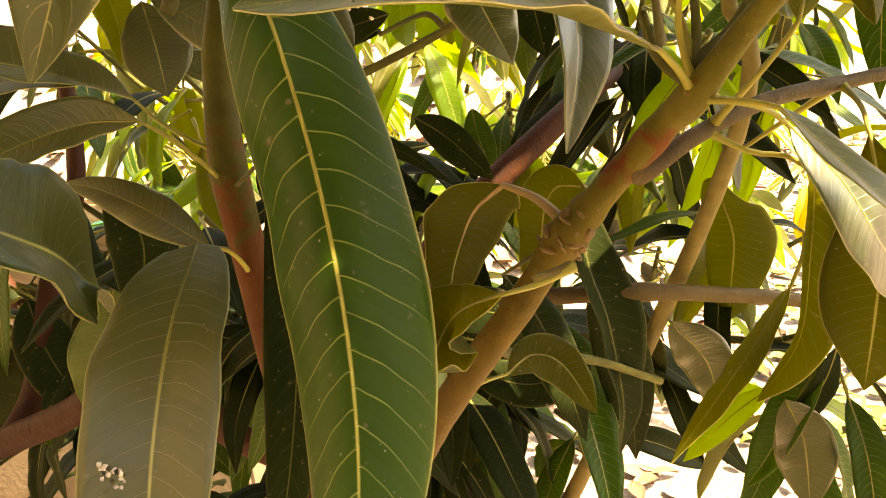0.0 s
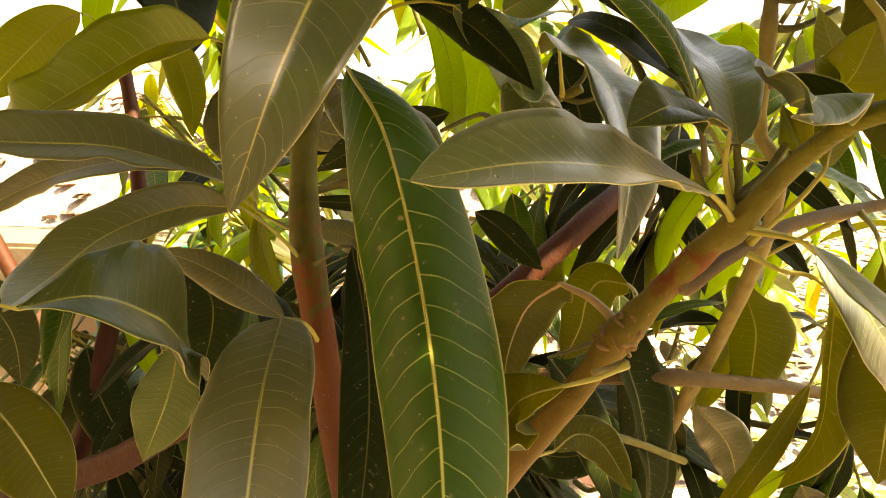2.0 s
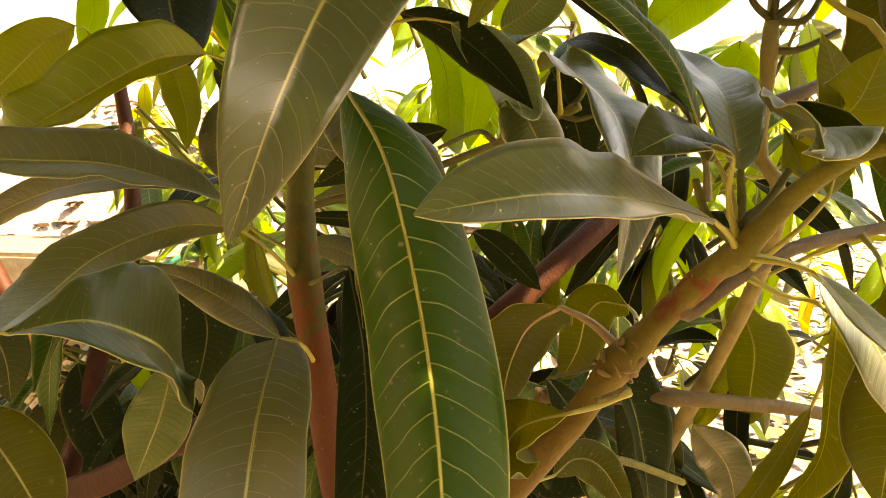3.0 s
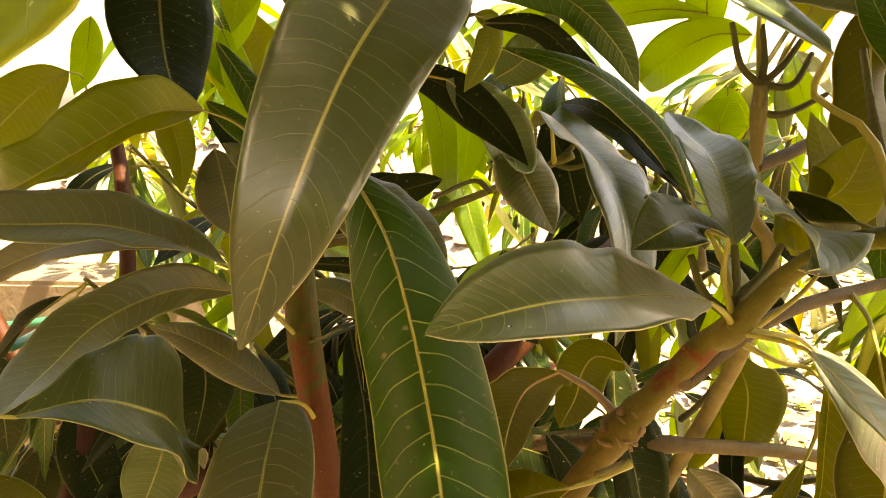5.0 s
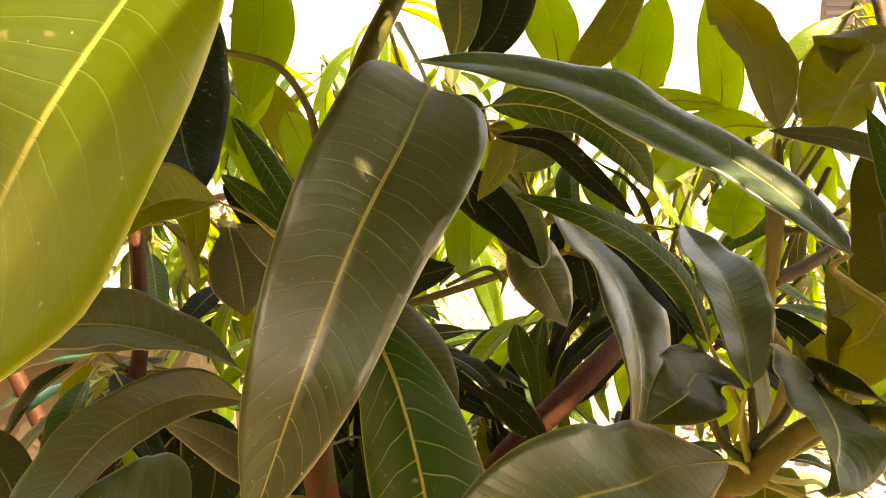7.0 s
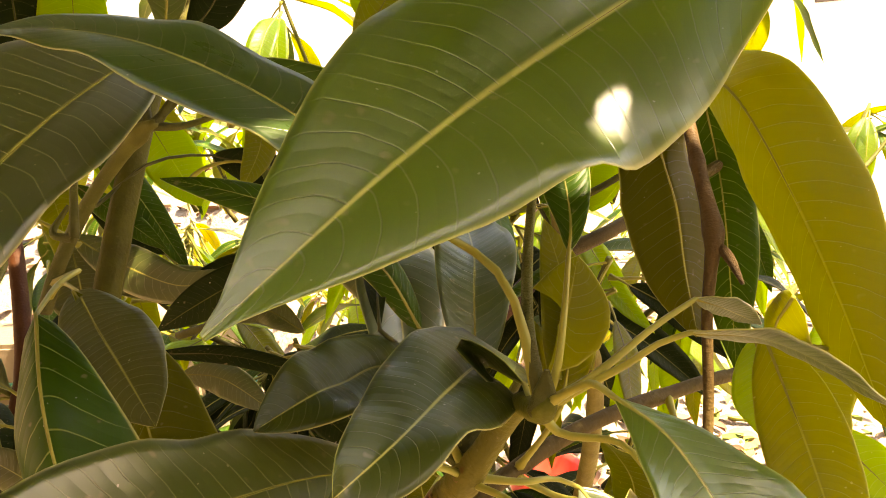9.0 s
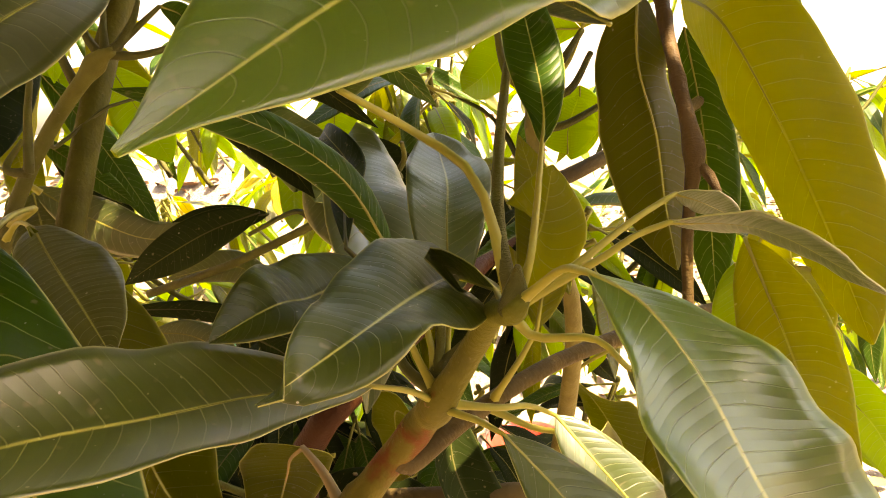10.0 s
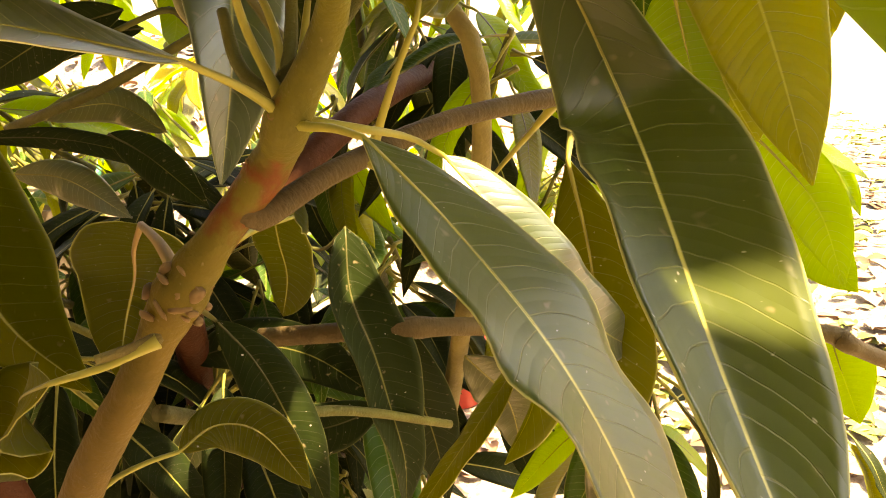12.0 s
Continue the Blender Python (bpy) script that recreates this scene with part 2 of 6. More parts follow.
BARKS = {
    "main": bark_material("bark_main_shoot", [(0.0, (0.05, 0.018, 0.006)), (0.70, (0.086, 0.046, 0.007)), (0.81, (0.112, 0.074, 0.010)), (0.866, (0.116, 0.094, 0.012)),
                                              (0.883, (0.14, 0.038, 0.008)), (0.90, (0.114, 0.096, 0.013)), (1.0, (0.104, 0.106, 0.012))]),
    "stem": bark_material("bark_stem", [(0.0, (0.04, 0.010, 0.004)), (0.32, (0.062, 0.0175, 0.004)), (0.385, (0.10, 0.032, 0.006)),
                                        (0.40, (0.072, 0.069, 0.009)), (0.6, (0.072, 0.070, 0.010)), (1.0, (0.09, 0.068, 0.012))]),
    "red": bark_material("bark_red", [(0.0, (0.030, 0.009, 0.003)), (0.5, (0.050, 0.015, 0.004)), (1.0, (0.056, 0.018, 0.005))]),
    "tan": bark_material("bark_tan", [(0.0, (0.14, 0.11, 0.035)), (0.6, (0.17, 0.135, 0.045)), (1.0, (0.19, 0.16, 0.05))]),
    "twig": bark_material("bark_twig", [(0.0, (0.090, 0.062, 0.020)), (0.4, (0.075, 0.045, 0.018)), (1.0, (0.065, 0.042, 0.020))]),
    "green": bark_material("bark_green", [(0.0, (0.085, 0.080, 0.024)), (0.5, (0.09, 0.092, 0.022)), (1.0, (0.13, 0.125, 0.028))]),
    "grey": bark_material("bark_grey", [(0.0, (0.088, 0.060, 0.022)), (0.6, (0.110, 0.080, 0.030)), (1.0, (0.118, 0.092, 0.032))]),
}


# ---- mesh helpers ----
def finish(name, bm, materials, parent=None, label="", smooth=True):
    me = bpy.data.meshes.new(name)
    bm.to_mesh(me)
    bm.free()
    for m in materials:
        me.materials.append(m)
    if smooth:
        me.polygons.foreach_set("use_smooth", [True] * len(me.polygons))
    ob = new(name, me)
    if parent is not None:
        ob.parent = parent
        ob.matrix_parent_inverse = parent.matrix_world.inverted()
    if label:
        ob["label"] = label
    return ob


def part(name, bm, material, parent, label=""):
    return finish(name, bm, [material], parent, label)


def curve_through(points, n):
    """n + 1 places evenly along a smooth curve through the points."""
    p = [Vector(q) for q in points]
    if len(p) == 2:
        p = [p[0], (p[0] + p[1]) / 2, p[1]]
    ext = [p[0] * 2 - p[1]] + p + [p[-1] * 2 - p[-2]]
    fine = []
    for i in range(1, len(ext) - 2):
        a, b, c, d = ext[i - 1:i + 3]
        for s in range(24):
            t = s / 24
            fine.append(0.5 * (2 * b + (c - a) * t + (2 * a - 5 * b + 4 * c - d) * t * t + (3 * b - a - 3 * c + d) * t ** 3))
    fine.append(p[-1].copy())
    run = [0.0]
    for a, b in zip(fine, fine[1:]):
        run.append(run[-1] + (b - a).length)
    out, j = [], 0
    for i in range(n + 1):
        want = run[-1] * i / n
        while j < len(run) - 2 and run[j + 1] < want:
            j += 1
        f = (want - run[j]) / max(run[j + 1] - run[j], 1e-9)
        out.append(fine[j].lerp(fine[j + 1], min(max(f, 0), 1)))
    return out, run[-1]


def tube(bm, path, radii, sides=8, flat=1.0, up=None):
    """A closed tube along a path; radii one for each place; UV x runs along, y round."""
    uv = bm.loops.layers.uv.verify()
    rings, prev = [], None
    for i, c in enumerate(path):
        t = (path[min(i + 1, len(path) - 1)] - path[max(i - 1, 0)]).normalized()
        ref = up if up is not None else (prev if prev is not None else (Vector((0, 0, 1)) if abs(t.z) < 0.9 else Vector((1, 0, 0))))
        side = t.cross(ref)
        if side.length < 1e-6:
            side = t.orthogonal()
        side.normalize()
        nrm = side.cross(t).normalized()
        prev = nrm
        rings.append([bm.verts.new(c + (side * math.cos(a) + nrm * math.sin(a) * flat) * radii[i])
                      for a in (2 * math.pi * s / sides for s in range(sides))])
    n = len(path) - 1
    for i in range(n):
        for s in range(sides):
            f = bm.faces.new((rings[i][s], rings[i][(s + 1) % sides], rings[i + 1][(s + 1) % sides], rings[i + 1][s]))
            for loop, (uu, vv) in zip(f.loops, ((i, s), (i, s + 1), (i + 1, s + 1), (i + 1, s))):
                loop[uv].uv = (uu / n, vv / sides)
    for ring, rev, uu in ((rings[0], True, 0.0), (rings[-1], False, 1.0)):
        f = bm.faces.new(list(reversed(ring)) if rev else ring)
        for loop in f.loops:
            loop[uv].uv = (uu, 0.5)


def blade_mesh(bm, mid, width, face, face_tip, fold, peak, wave, seed, nu, nv, thick=0.00045, curl=0.0, blunt=0.8):
    """A mango leaf blade: two sheets joined at the rim, folded along the midrib, with wavy edges."""
    rnd = random.Random(seed)
    ph = [rnd.uniform(0, 6.28) for _ in range(6)]
    a = math.log(0.5) / math.log(peak)
    uv = bm.loops.layers.uv.verify()
    up, lo, sides = [], [], []
    for i, c in enumerate(mid):
        u = i / nu
        t = (mid[min(i + 1, nu)] - mid[max(i - 1, 0)]).normalized()
        n = face.lerp(face_tip, u)
        n = (n - t * n.dot(t)).normalized()
        s = t.cross(n)
        h = math.sin(math.pi * min(max(u, 0.0), 1.0) ** a) ** blunt if 0 < u < 1 else 0.0
        if u > 0.86:
            h *= 1 - 0.30 * ((u - 0.86) / 0.14) ** 1.5
        h = max(h, 0.02) * width / 2
        row_u, row_l = [], []
        for j in range(-nv, nv + 1):
            v = j / nv
            k = 0 if j < 0 else 3
            x = v * h * (1 + 0.035 * math.sin(9 * u + ph[k]) * abs(v))
            lift = abs(x) * math.sin(radians(fold)) - curl * x * x / max(width, 1e-4) * 4
            lift += wave * width * v * v * (math.sin(2 * math.pi * 3.1 * u + ph[k + 1]) + 0.55 * math.sin(2 * math.pi * 5.3 * u + ph[k + 2])) * math.sin(math.pi * u)
            p = c + s * x * math.cos(radians(fold)) + n * lift
            e = thick * (1 - 0.55 * abs(v))
            row_u.append(bm.verts.new(p + n * e))
            row_l.append(bm.verts.new(p - n * e))
        up.append(row_u)
        lo.append(row_l)
    w = 2 * nv

    def quad(vs, uvs, mat):
        f = bm.faces.new(vs)
        f.material_index = mat
        for loop, q in zip(f.loops, uvs):
            loop[uv].uv = q

    for i in range(nu):
        for j in range(w):
            q = ((i / nu, j / w), (i / nu, (j + 1) / w), ((i + 1) / nu, (j + 1) / w), ((i + 1) / nu, j / w))
            quad((up[i][j], up[i][j + 1], up[i + 1][j + 1], up[i + 1][j]), q, 0)
            quad((lo[i][j], lo[i + 1][j], lo[i + 1][j + 1], lo[i][j + 1]), (q[0], q[3], q[2], q[1]), 1)
        for j, sgn in ((0, 1), (w, -1)):
            vs = (up[i][j], up[i + 1][j], lo[i + 1][j], lo[i][j])
            q = ((i / nu, j / w), ((i + 1) / nu, j / w), ((i + 1) / nu, j / w), (i / nu, j / w))
            quad(vs if sgn > 0 else vs[::-1], q if sgn > 0 else q[::-1], 0)
    return up


LEAF_COUNT = [0]


def leaf(points, width, face, face_tip=None, fold=10.0, peak=0.45, wave=0.028, look_of="deep", petiole=(), owner=None,
         label="", curl=0.13, rib=0.0011, nu=26, nv=6, blunt=0.8, rib_of=None):
    """One leaf: blade along the midrib points from base to tip; its stalk and midrib are one sub-part."""
    LEAF_COUNT[0] += 1
    owner = owner or TREE
    face = Vector(face)
    face_tip = Vector(face_tip) if face_tip else face
    mid, length = curve_through(points, nu)
    bm = bmesh.new()
    blade_mesh(bm, mid, width, face, face_tip, fold, peak, wave, LEAF_COUNT[0], nu, nv, curl=curl, blunt=blunt)
    ob = finish("leaf", bm, LOOKS[look_of], owner, label)
    bm = bmesh.new()
    stalk = []
    if petiole:
        stalk, _ = curve_through([onto_branch(petiole[0], 0.022)] + list(petiole[1:]) + [points[0]], 10)
        stalk = stalk[:-1]
    path = stalk + mid[:-1]
    rr = []
    for i in range(len(path)):
        if i < len(stalk):
            f = i / max(len(stalk), 1)
            rr.append(rib * (1.75 - 0.75 * f + 0.9 * max(0.0, 1 - 4 * f)))
        else:
            f = (i - len(stalk)) / nu
            rr.append(max(rib * (0.95 * (1 - f) ** 1.1), 0.00022))
    tube(bm, path, rr, 6, 0.9, None)
    part("petiole", bm, rib_of or (RIB_DIM if look_of == "deep_shade" else RIB), ob)
    return ob


BRANCH_PATHS = []


def onto_branch(p, reach):
    """The nearest place inside a branch already grown, if one is within reach."""
    p = Vector(p)
    near = min((c for path in BRANCH_PATHS for c in path), key=lambda c: (c - p).length_squared, default=p)
    return near if (near - p).length < reach else p


def branch(points, radii, bark="green", bumps=(), sides=14, name="branch", label="", n=None, rough=0.05):
    """A branch through the points; radii at the points; bumps: (place along, swelling, spread)."""
    n = n or max(18, 10 * len(points))
    points = [onto_branch(points[0], 0.014)] + list(points[1:])
    path, length = curve_through(points, n)
    BRANCH_PATHS.append(path)
    k = len(points) - 1
    # radius at each place, by arc share of the points
    cum = [0.0]
    for a, b in zip(points, points[1:]):
        cum.append(cum[-1] + (Vector(b) - Vector(a)).length)
    rr = []
    for i in range(n + 1):
        w = cum[-1] * i / n
        j = 0
        while j < k - 1 and cum[j + 1] < w:
            j += 1
        f = (w - cum[j]) / max(cum[j + 1] - cum[j], 1e-9)
        r = radii[j] + (radii[j + 1] - radii[j]) * min(max(f, 0), 1)
        for at, amp, spread in bumps:
            r *= 1 + amp * math.exp(-((i / n - at) / spread) ** 2)
        rr.append(r)
    bm = bmesh.new()
    tube(bm, path, rr, sides)
    for v in bm.verts:
        d = noise.noise(v.co * 90) * rough + noise.noise(v.co * 260) * rough * 0.5
        v.co += (v.co - min(path, key=lambda c: (c - v.co).length_squared)) * d
    return part(name, bm, BARKS[bark], TREE, label)


SCAR = rib_material("fresh_scar", (0.21, 0.135, 0.05), (0.11, 0.062, 0.022), 0.6)


def scar(at, out, r):
    """A leaf scar on the bark: a low corky bump with a worn face."""
    out = Vector(out).normalized()
    a = out.orthogonal().normalized()
    b = out.cross(a)
    rnd = random.Random(int(abs(at[0]) * 1e5))
    prof = [(1.35, -0.5), (1.2, -0.05), (0.95, 0.22), (0.68, 0.34), (0.42, 0.36), (0.18, 0.30)]
    bm = bmesh.new()
    rings = []
    for w, h in prof:
        rings.append([bm.verts.new(Vector(at) + (a * math.cos(q * 0.4488) * rnd.uniform(0.75, 1.15) + b * math.sin(q * 0.4488) * 0.8) * r * w
                                   + out * r * (h + rnd.uniform(-0.05, 0.05))) for q in range(14)])
    for r0, r1 in zip(rings, rings[1:]):
        for q in range(14):
            bm.faces.new((r0[q], r0[(q + 1) % 14], r1[(q + 1) % 14], r1[q]))
    bm.faces.new(rings[-1])
    return part("leaf_scar", bm, SCAR, TREE)


def bark_ring(path, radius, at, count, seed, size=1.0, name="bark_flake"):
    """Rough corky flakes standing round a branch at a knot; at: share of the path."""
    rnd = random.Random(seed)
    n = len(path) - 1
    for q in range(count):
        i = min(n - 1, max(1, int(n * (at + rnd.gauss(0, 0.0035)))))
        t = (path[i + 1] - path[i - 1]).normalized()
        s = t.orthogonal().normalized()
        w = t.cross(s)
        a = 6.283 * q / count + rnd.uniform(-0.25, 0.25)
        out = s * math.cos(a) + w * math.sin(a)
        side = t.cross(out)
        c = path[i] + out * radius * rnd.uniform(0.93, 1.04)
        bm = bmesh.new()
        r = bmesh.ops.create_icosphere(bm, subdivisions=2, radius=1.0)
        ls, lt, lo = radius * size * rnd.uniform(0.22, 0.5), radius * size * rnd.uniform(0.08, 0.2), radius * size * rnd.uniform(0.12, 0.24)
        lean = rnd.uniform(-0.5, 0.5)
        for v in r["verts"]:
            p = v.co * (1 + 0.35 * noise.noise(v.co * 2.3 + Vector((q, seed, 0))))
            v.co = c + side * p.x * ls + t * (p.y * lt + lean * p.x * ls) + out * p.z * lo
        part(name, bm, SCAR, TREE)


def crumb_material():
    k = Mat("crumbs", 0.75, 0.2)
    geo = k.t.nodes.new("ShaderNodeNewGeometry").outputs["Random Per Island"]
    k.link(k.ramp(geo, [(0.0, (0.03, 0.025, 0.015)), (0.3, (0.10, 0.085, 0.05)), (0.5, (0.48, 0.44, 0.32)), (1.0, (0.66, 0.62, 0.50))]), k.b.inputs["Base Color"])
    return k.m


CRUMBS = crumb_material()


def crumbs(at, out, along, count, spread, size, name, label, seed):
    """Small lumps stuck on a leaf."""
    rnd = random.Random(seed)
    out = Vector(out).normalized()
    along = (Vector(along) - out * out.dot(Vector(along))).normalized()
    side = out.cross(along)
    bm = bmesh.new()
    for i in range(count):
        c = Vector(at) + along * rnd.gauss(0, spread) + side * rnd.gauss(0, spread * 0.42) + out * size * 0.25
        r = bmesh.ops.create_icosphere(bm, subdivisions=1, radius=size * rnd.uniform(0.5, 1.0), matrix=Matrix.Translation(c))
        for v in r["verts"]:
            d = v.co - c
            v.co = c + d * rnd.uniform(0.7, 1.2) - out * d.dot(out) * 0.5
    return part(name, bm, CRUMBS, TREE, label)


MASTERS = {}


def master_leaf(look_of, kind):
    """Blade and stalk meshes shared by the leaves further back: kind 0 flat, 1 drooping, 2 curved aside, 3 folded."""
    key = (look_of, kind)
    if key not in MASTERS:
        bend = (0.06, 0.34, 0.2, 0.12)[kind]
        side = (0.0, 0.03, 0.14, -0.05)[kind]
        mid, _ = curve_through([(0, 0, 0), (side * 0.6, 0.35, 0.05 - bend * 0.12), (side, 0.7, 0.02 - bend * 0.55), (side * 0.6, 1.0, -bend)], 14)
        bm = bmesh.new()
        blade_mesh(bm, mid, (0.24, 0.27, 0.22, 0.28)[kind], Vector((0, 0, 1)), Vector((0.15 * kind - 0.2, 0.2, 1)), (6, 10, 14, 26)[kind],
                   0.45, (0.02, 0.03, 0.045, 0.02)[kind], 900 + kind, 14, 3, thick=0.003)
        blade = bpy.data.meshes.new("leaf")
        bm.to_mesh(blade)
        bm.free()
        for m in LOOKS[look_of]:
            blade.materials.append(m)
        bm = bmesh.new()
        stalk = [Vector((0, -0.22, -0.05)), Vector((0, -0.14, -0.035)), Vector((0, -0.07, -0.012))] + mid[:-1]
        tube(bm, stalk, [0.016, 0.012, 0.012] + [max(0.010 * (1 - i / 14), 0.002) for i in range(14)], 5)
        rib = bpy.data.meshes.new("petiole")
        bm.to_mesh(rib)
        bm.free()
        rib.materials.append(RIB)
        for me in (blade, rib):
            me.polygons.foreach_set("use_smooth", [True] * len(me.polygons))
        MASTERS[key] = (blade, rib)
    return MASTERS[key]


# "dark" is mostly leaves with the inner shade put into their colour
MIXES = {"mix": ("deep", "deep", "deep_shade", "deep_shade", "deep_shade", "olive", "young"),
         "bright": ("young", "young", "deep", "olive"), "dark": ("deep_shade", "deep_shade", "deep_shade", "deep"),
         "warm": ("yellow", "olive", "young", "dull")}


FAR_LEAVES = (bmesh.new(), [])


def rosette(centre, count, size, seed, mix="mix", droop=0.5, joined=False):
    """A twig tip with a whorl of leaves, hanging by droop (0 level, 1 straight down); joined: leaves far back go into one mesh."""
    rnd = random.Random(seed)
    c = Vector(centre)
    root = Vector((0.02 + rnd.uniform(-0.1, 0.1), 0.86 + rnd.uniform(-0.05, 0.1), 1.0 + rnd.uniform(-0.1, 0.15)))
    low = c + (root - c) * 0.2 + Vector((rnd.uniform(-0.03, 0.03), 0.05, -0.06))
    branch([low, (low + c) / 2 + Vector((0, 0.01, -0.015)), c], [0.0042, 0.0034, 0.0026], "green", n=14, sides=8)
    a0 = rnd.uniform(0, 6.28)
    bm, used = FAR_LEAVES
    for i in range(count):
        a = a0 + i * 2.4 + rnd.uniform(-0.25, 0.25)
        d = droop + rnd.uniform(-0.35, 0.4)
        way = Vector((math.cos(a) * (1 - 0.5 * max(d, 0)), math.sin(a) * (1 - 0.5 * max(d, 0)), -d)).normalized()
        ln = size * rnd.uniform(0.7, 1.15)
        up = Vector((rnd.uniform(-0.5, 0.5), rnd.uniform(-0.9, 0.3), 1.0))
        x = way.cross(up).normalized()
        z = x.cross(way).normalized()
        at = c + way * ln * 0.22 + Vector((0, 0, -0.012 * (i % 5)))
        m = Matrix((x, way, z)).transposed().to_4x4()
        m = Matrix.Translation(at) @ m @ Matrix.Scale(ln, 4)
        blade, rib = master_leaf(rnd.choice(MIXES[mix]), rnd.randrange(4))
        if joined:
            for mesh in (blade, rib):
                slots = []
                for mat in mesh.materials:
                    if mat not in used:
                        used.append(mat)
                    slots.append(used.index(mat))
                copy = mesh.copy()
                copy.transform(m)
                for face in copy.polygons:
                    face.material_index = slots[face.material_index]
                bm.from_mesh(copy)
                bpy.data.meshes.remove(copy)
            continue
        ob = new("leaf", blade)
        ob.parent = TREE
        ob.matrix_parent_inverse = TREE.matrix_world.inverted()
        ob.matrix_basis = m
        kid = new("petiole", rib)
        kid.parent = ob


# ---- the tree ----
TREE = new("mango_tree")
TREE.location = (0.02, 0.95, 0.0)
bpy.context.view_layer.update()
tagged(TREE, "leafy young mango tree with glossy green leaves growing from bare soil", "tree")


# branches
branch([(0.0200, 0.9500, -0.0600), (0.0300, 0.9400, 0.2500), (0.0300, 0.9500, 0.4500), (0.0400, 0.9500, 0.6600), (0.0400, 0.9400, 0.7600)], [0.045, 0.038, 0.033, 0.028, 0.02], "red", name='trunk', label="slender brown trunk rising from the soil")  # trunk
branch([(0.0400, 0.9500, 0.6600), (-0.0929, 0.3904, 1.1055), (-0.0460, 0.3663, 1.1978), (-0.0183, 0.3509, 1.2493), (0.0118, 0.3464, 1.2931), (0.0374, 0.3454, 1.3320), (0.0717, 0.3464, 1.3720), (0.0829, 0.3332, 1.3881), (0.1003, 0.3224, 1.4157), (0.1091, 0.2921, 1.4360), (0.1165, 0.2638, 1.4459), (0.1195, 0.2608, 1.4509)], [0.016, 0.01, 0.0092, 0.008, 0.0074, 0.0068, 0.0064, 0.0062, 0.0047, 0.0041, 0.0037, 0.002], "main", bumps=((0.843, 0.46, 0.006), (0.854, 0.22, 0.004), (0.833, 0.15, 0.004), (0.887, 0.14, 0.005), (0.907, 0.2, 0.008), (0.988, 0.06, 0.008)), n=420, label="tan-brown woody shoot with a reddish ring and scarred knot")  # main shoot
bark_ring(BRANCH_PATHS[-1], 0.0098, 0.843, 16, 3, 0.8)
bark_ring(BRANCH_PATHS[-1], 0.0080, 0.853, 9, 4, 0.65)
bark_ring(BRANCH_PATHS[-1], 0.0071, 0.887, 10, 5, 0.36)
branch([(0.0614, 0.3461, 1.3600), (0.0657, 0.3471, 1.3546), (0.0894, 0.3662, 1.3654), (0.1292, 0.3998, 1.3759), (0.1767, 0.4327, 1.3793), (0.2236, 0.4550, 1.3818), (0.3100, 0.5050, 1.3700)], [0.0052, 0.0046, 0.0042, 0.004, 0.0038, 0.0034, 0.003], "grey", bumps=((0.457, 0.12, 0.03), (0.743, 0.25, 0.03)))  # side shoot
branch([(0.0400, 0.9500, 0.6600), (-0.1150, 0.4885, 0.9615), (-0.1438, 0.4722, 1.1298), (-0.1528, 0.4663, 1.1988), (-0.1599, 0.4634, 1.2791), (-0.1670, 0.4659, 1.3383), (-0.1702, 0.4767, 1.3863), (-0.1693, 0.4917, 1.4282), (-0.1574, 0.5744, 1.5731), (-0.1304, 0.6396, 1.6624), (-0.1078, 0.7000, 1.7575), (-0.1150, 0.8568, 2.1365), (-0.1708, 1.0456, 2.6778)], [0.019, 0.0145, 0.0135, 0.012, 0.0112, 0.0108, 0.0096, 0.0092, 0.009, 0.0085, 0.008, 0.007, 0.004], "stem", bumps=((0.393, 0.12, 0.01), (0.405, 0.1, 0.006)), n=120, label="upright stem, red-brown below a node and green above")  # stem
branch([(0.0400, 0.9500, 0.6600), (-0.1222, 0.7751, 0.9517), (-0.0813, 0.6083, 1.1901), (-0.0465, 0.5626, 1.2631), (-0.0204, 0.5772, 1.2889), (0.0464, 0.6292, 1.3411), (0.0754, 0.6783, 1.3576), (0.1113, 0.7891, 1.3689), (0.1448, 0.9326, 1.3880)], [0.018, 0.015, 0.0125, 0.0115, 0.0112, 0.0105, 0.0098, 0.009, 0.007], "red", label="smooth reddish-brown limb deep in the crown")  # rear limb
branch([(-0.2407, 0.6986, 1.3425), (-0.1528, 0.6733, 1.3693), (-0.0794, 0.6517, 1.3978), (-0.0131, 0.6294, 1.4270), (0.0263, 0.6123, 1.4466)], [0.0042, 0.004, 0.0036, 0.0033, 0.0028], "green", bumps=((0.843, 0.2, 0.02), (0.98, 0.5, 0.03)))  # rear twig
branch([(0.0400, 0.9500, 0.6600), (0.1383, 0.5098, 1.3033), (0.1269, 0.4664, 1.4273), (0.1273, 0.4626, 1.4601), (0.1273, 0.4634, 1.4895), (0.1271, 0.4633, 1.4997)], [0.012, 0.0056, 0.0044, 0.0039, 0.0040, 0.0030], "tan", bumps=((0.99, 0.4, 0.02),))  # upper shoot
branch([(0.1281, 0.4627, 1.4548), (0.1559, 0.4811, 1.4585), (0.1897, 0.5081, 1.4711), (0.2335, 0.5374, 1.4889)], [0.0045, 0.0042, 0.004, 0.0036], "grey")  # upper shoot side
scar((0.0311, 0.3401, 1.3338), (-0.5965, -0.5934, 0.5405), 0.0030)
scar((0.0374, 0.3367, 1.3320), (-0.0200, -0.9879, 0.1536), 0.0022)
scar((0.0444, 0.3387, 1.3312), (0.6381, -0.7600, -0.1230), 0.0026)
scar((0.0338, 0.3409, 1.3409), (-0.2929, -0.5123, 0.8073), 0.0020)
scar((0.0335, 0.3377, 1.3275), (-0.4644, -0.8671, -0.1799), 0.0019)
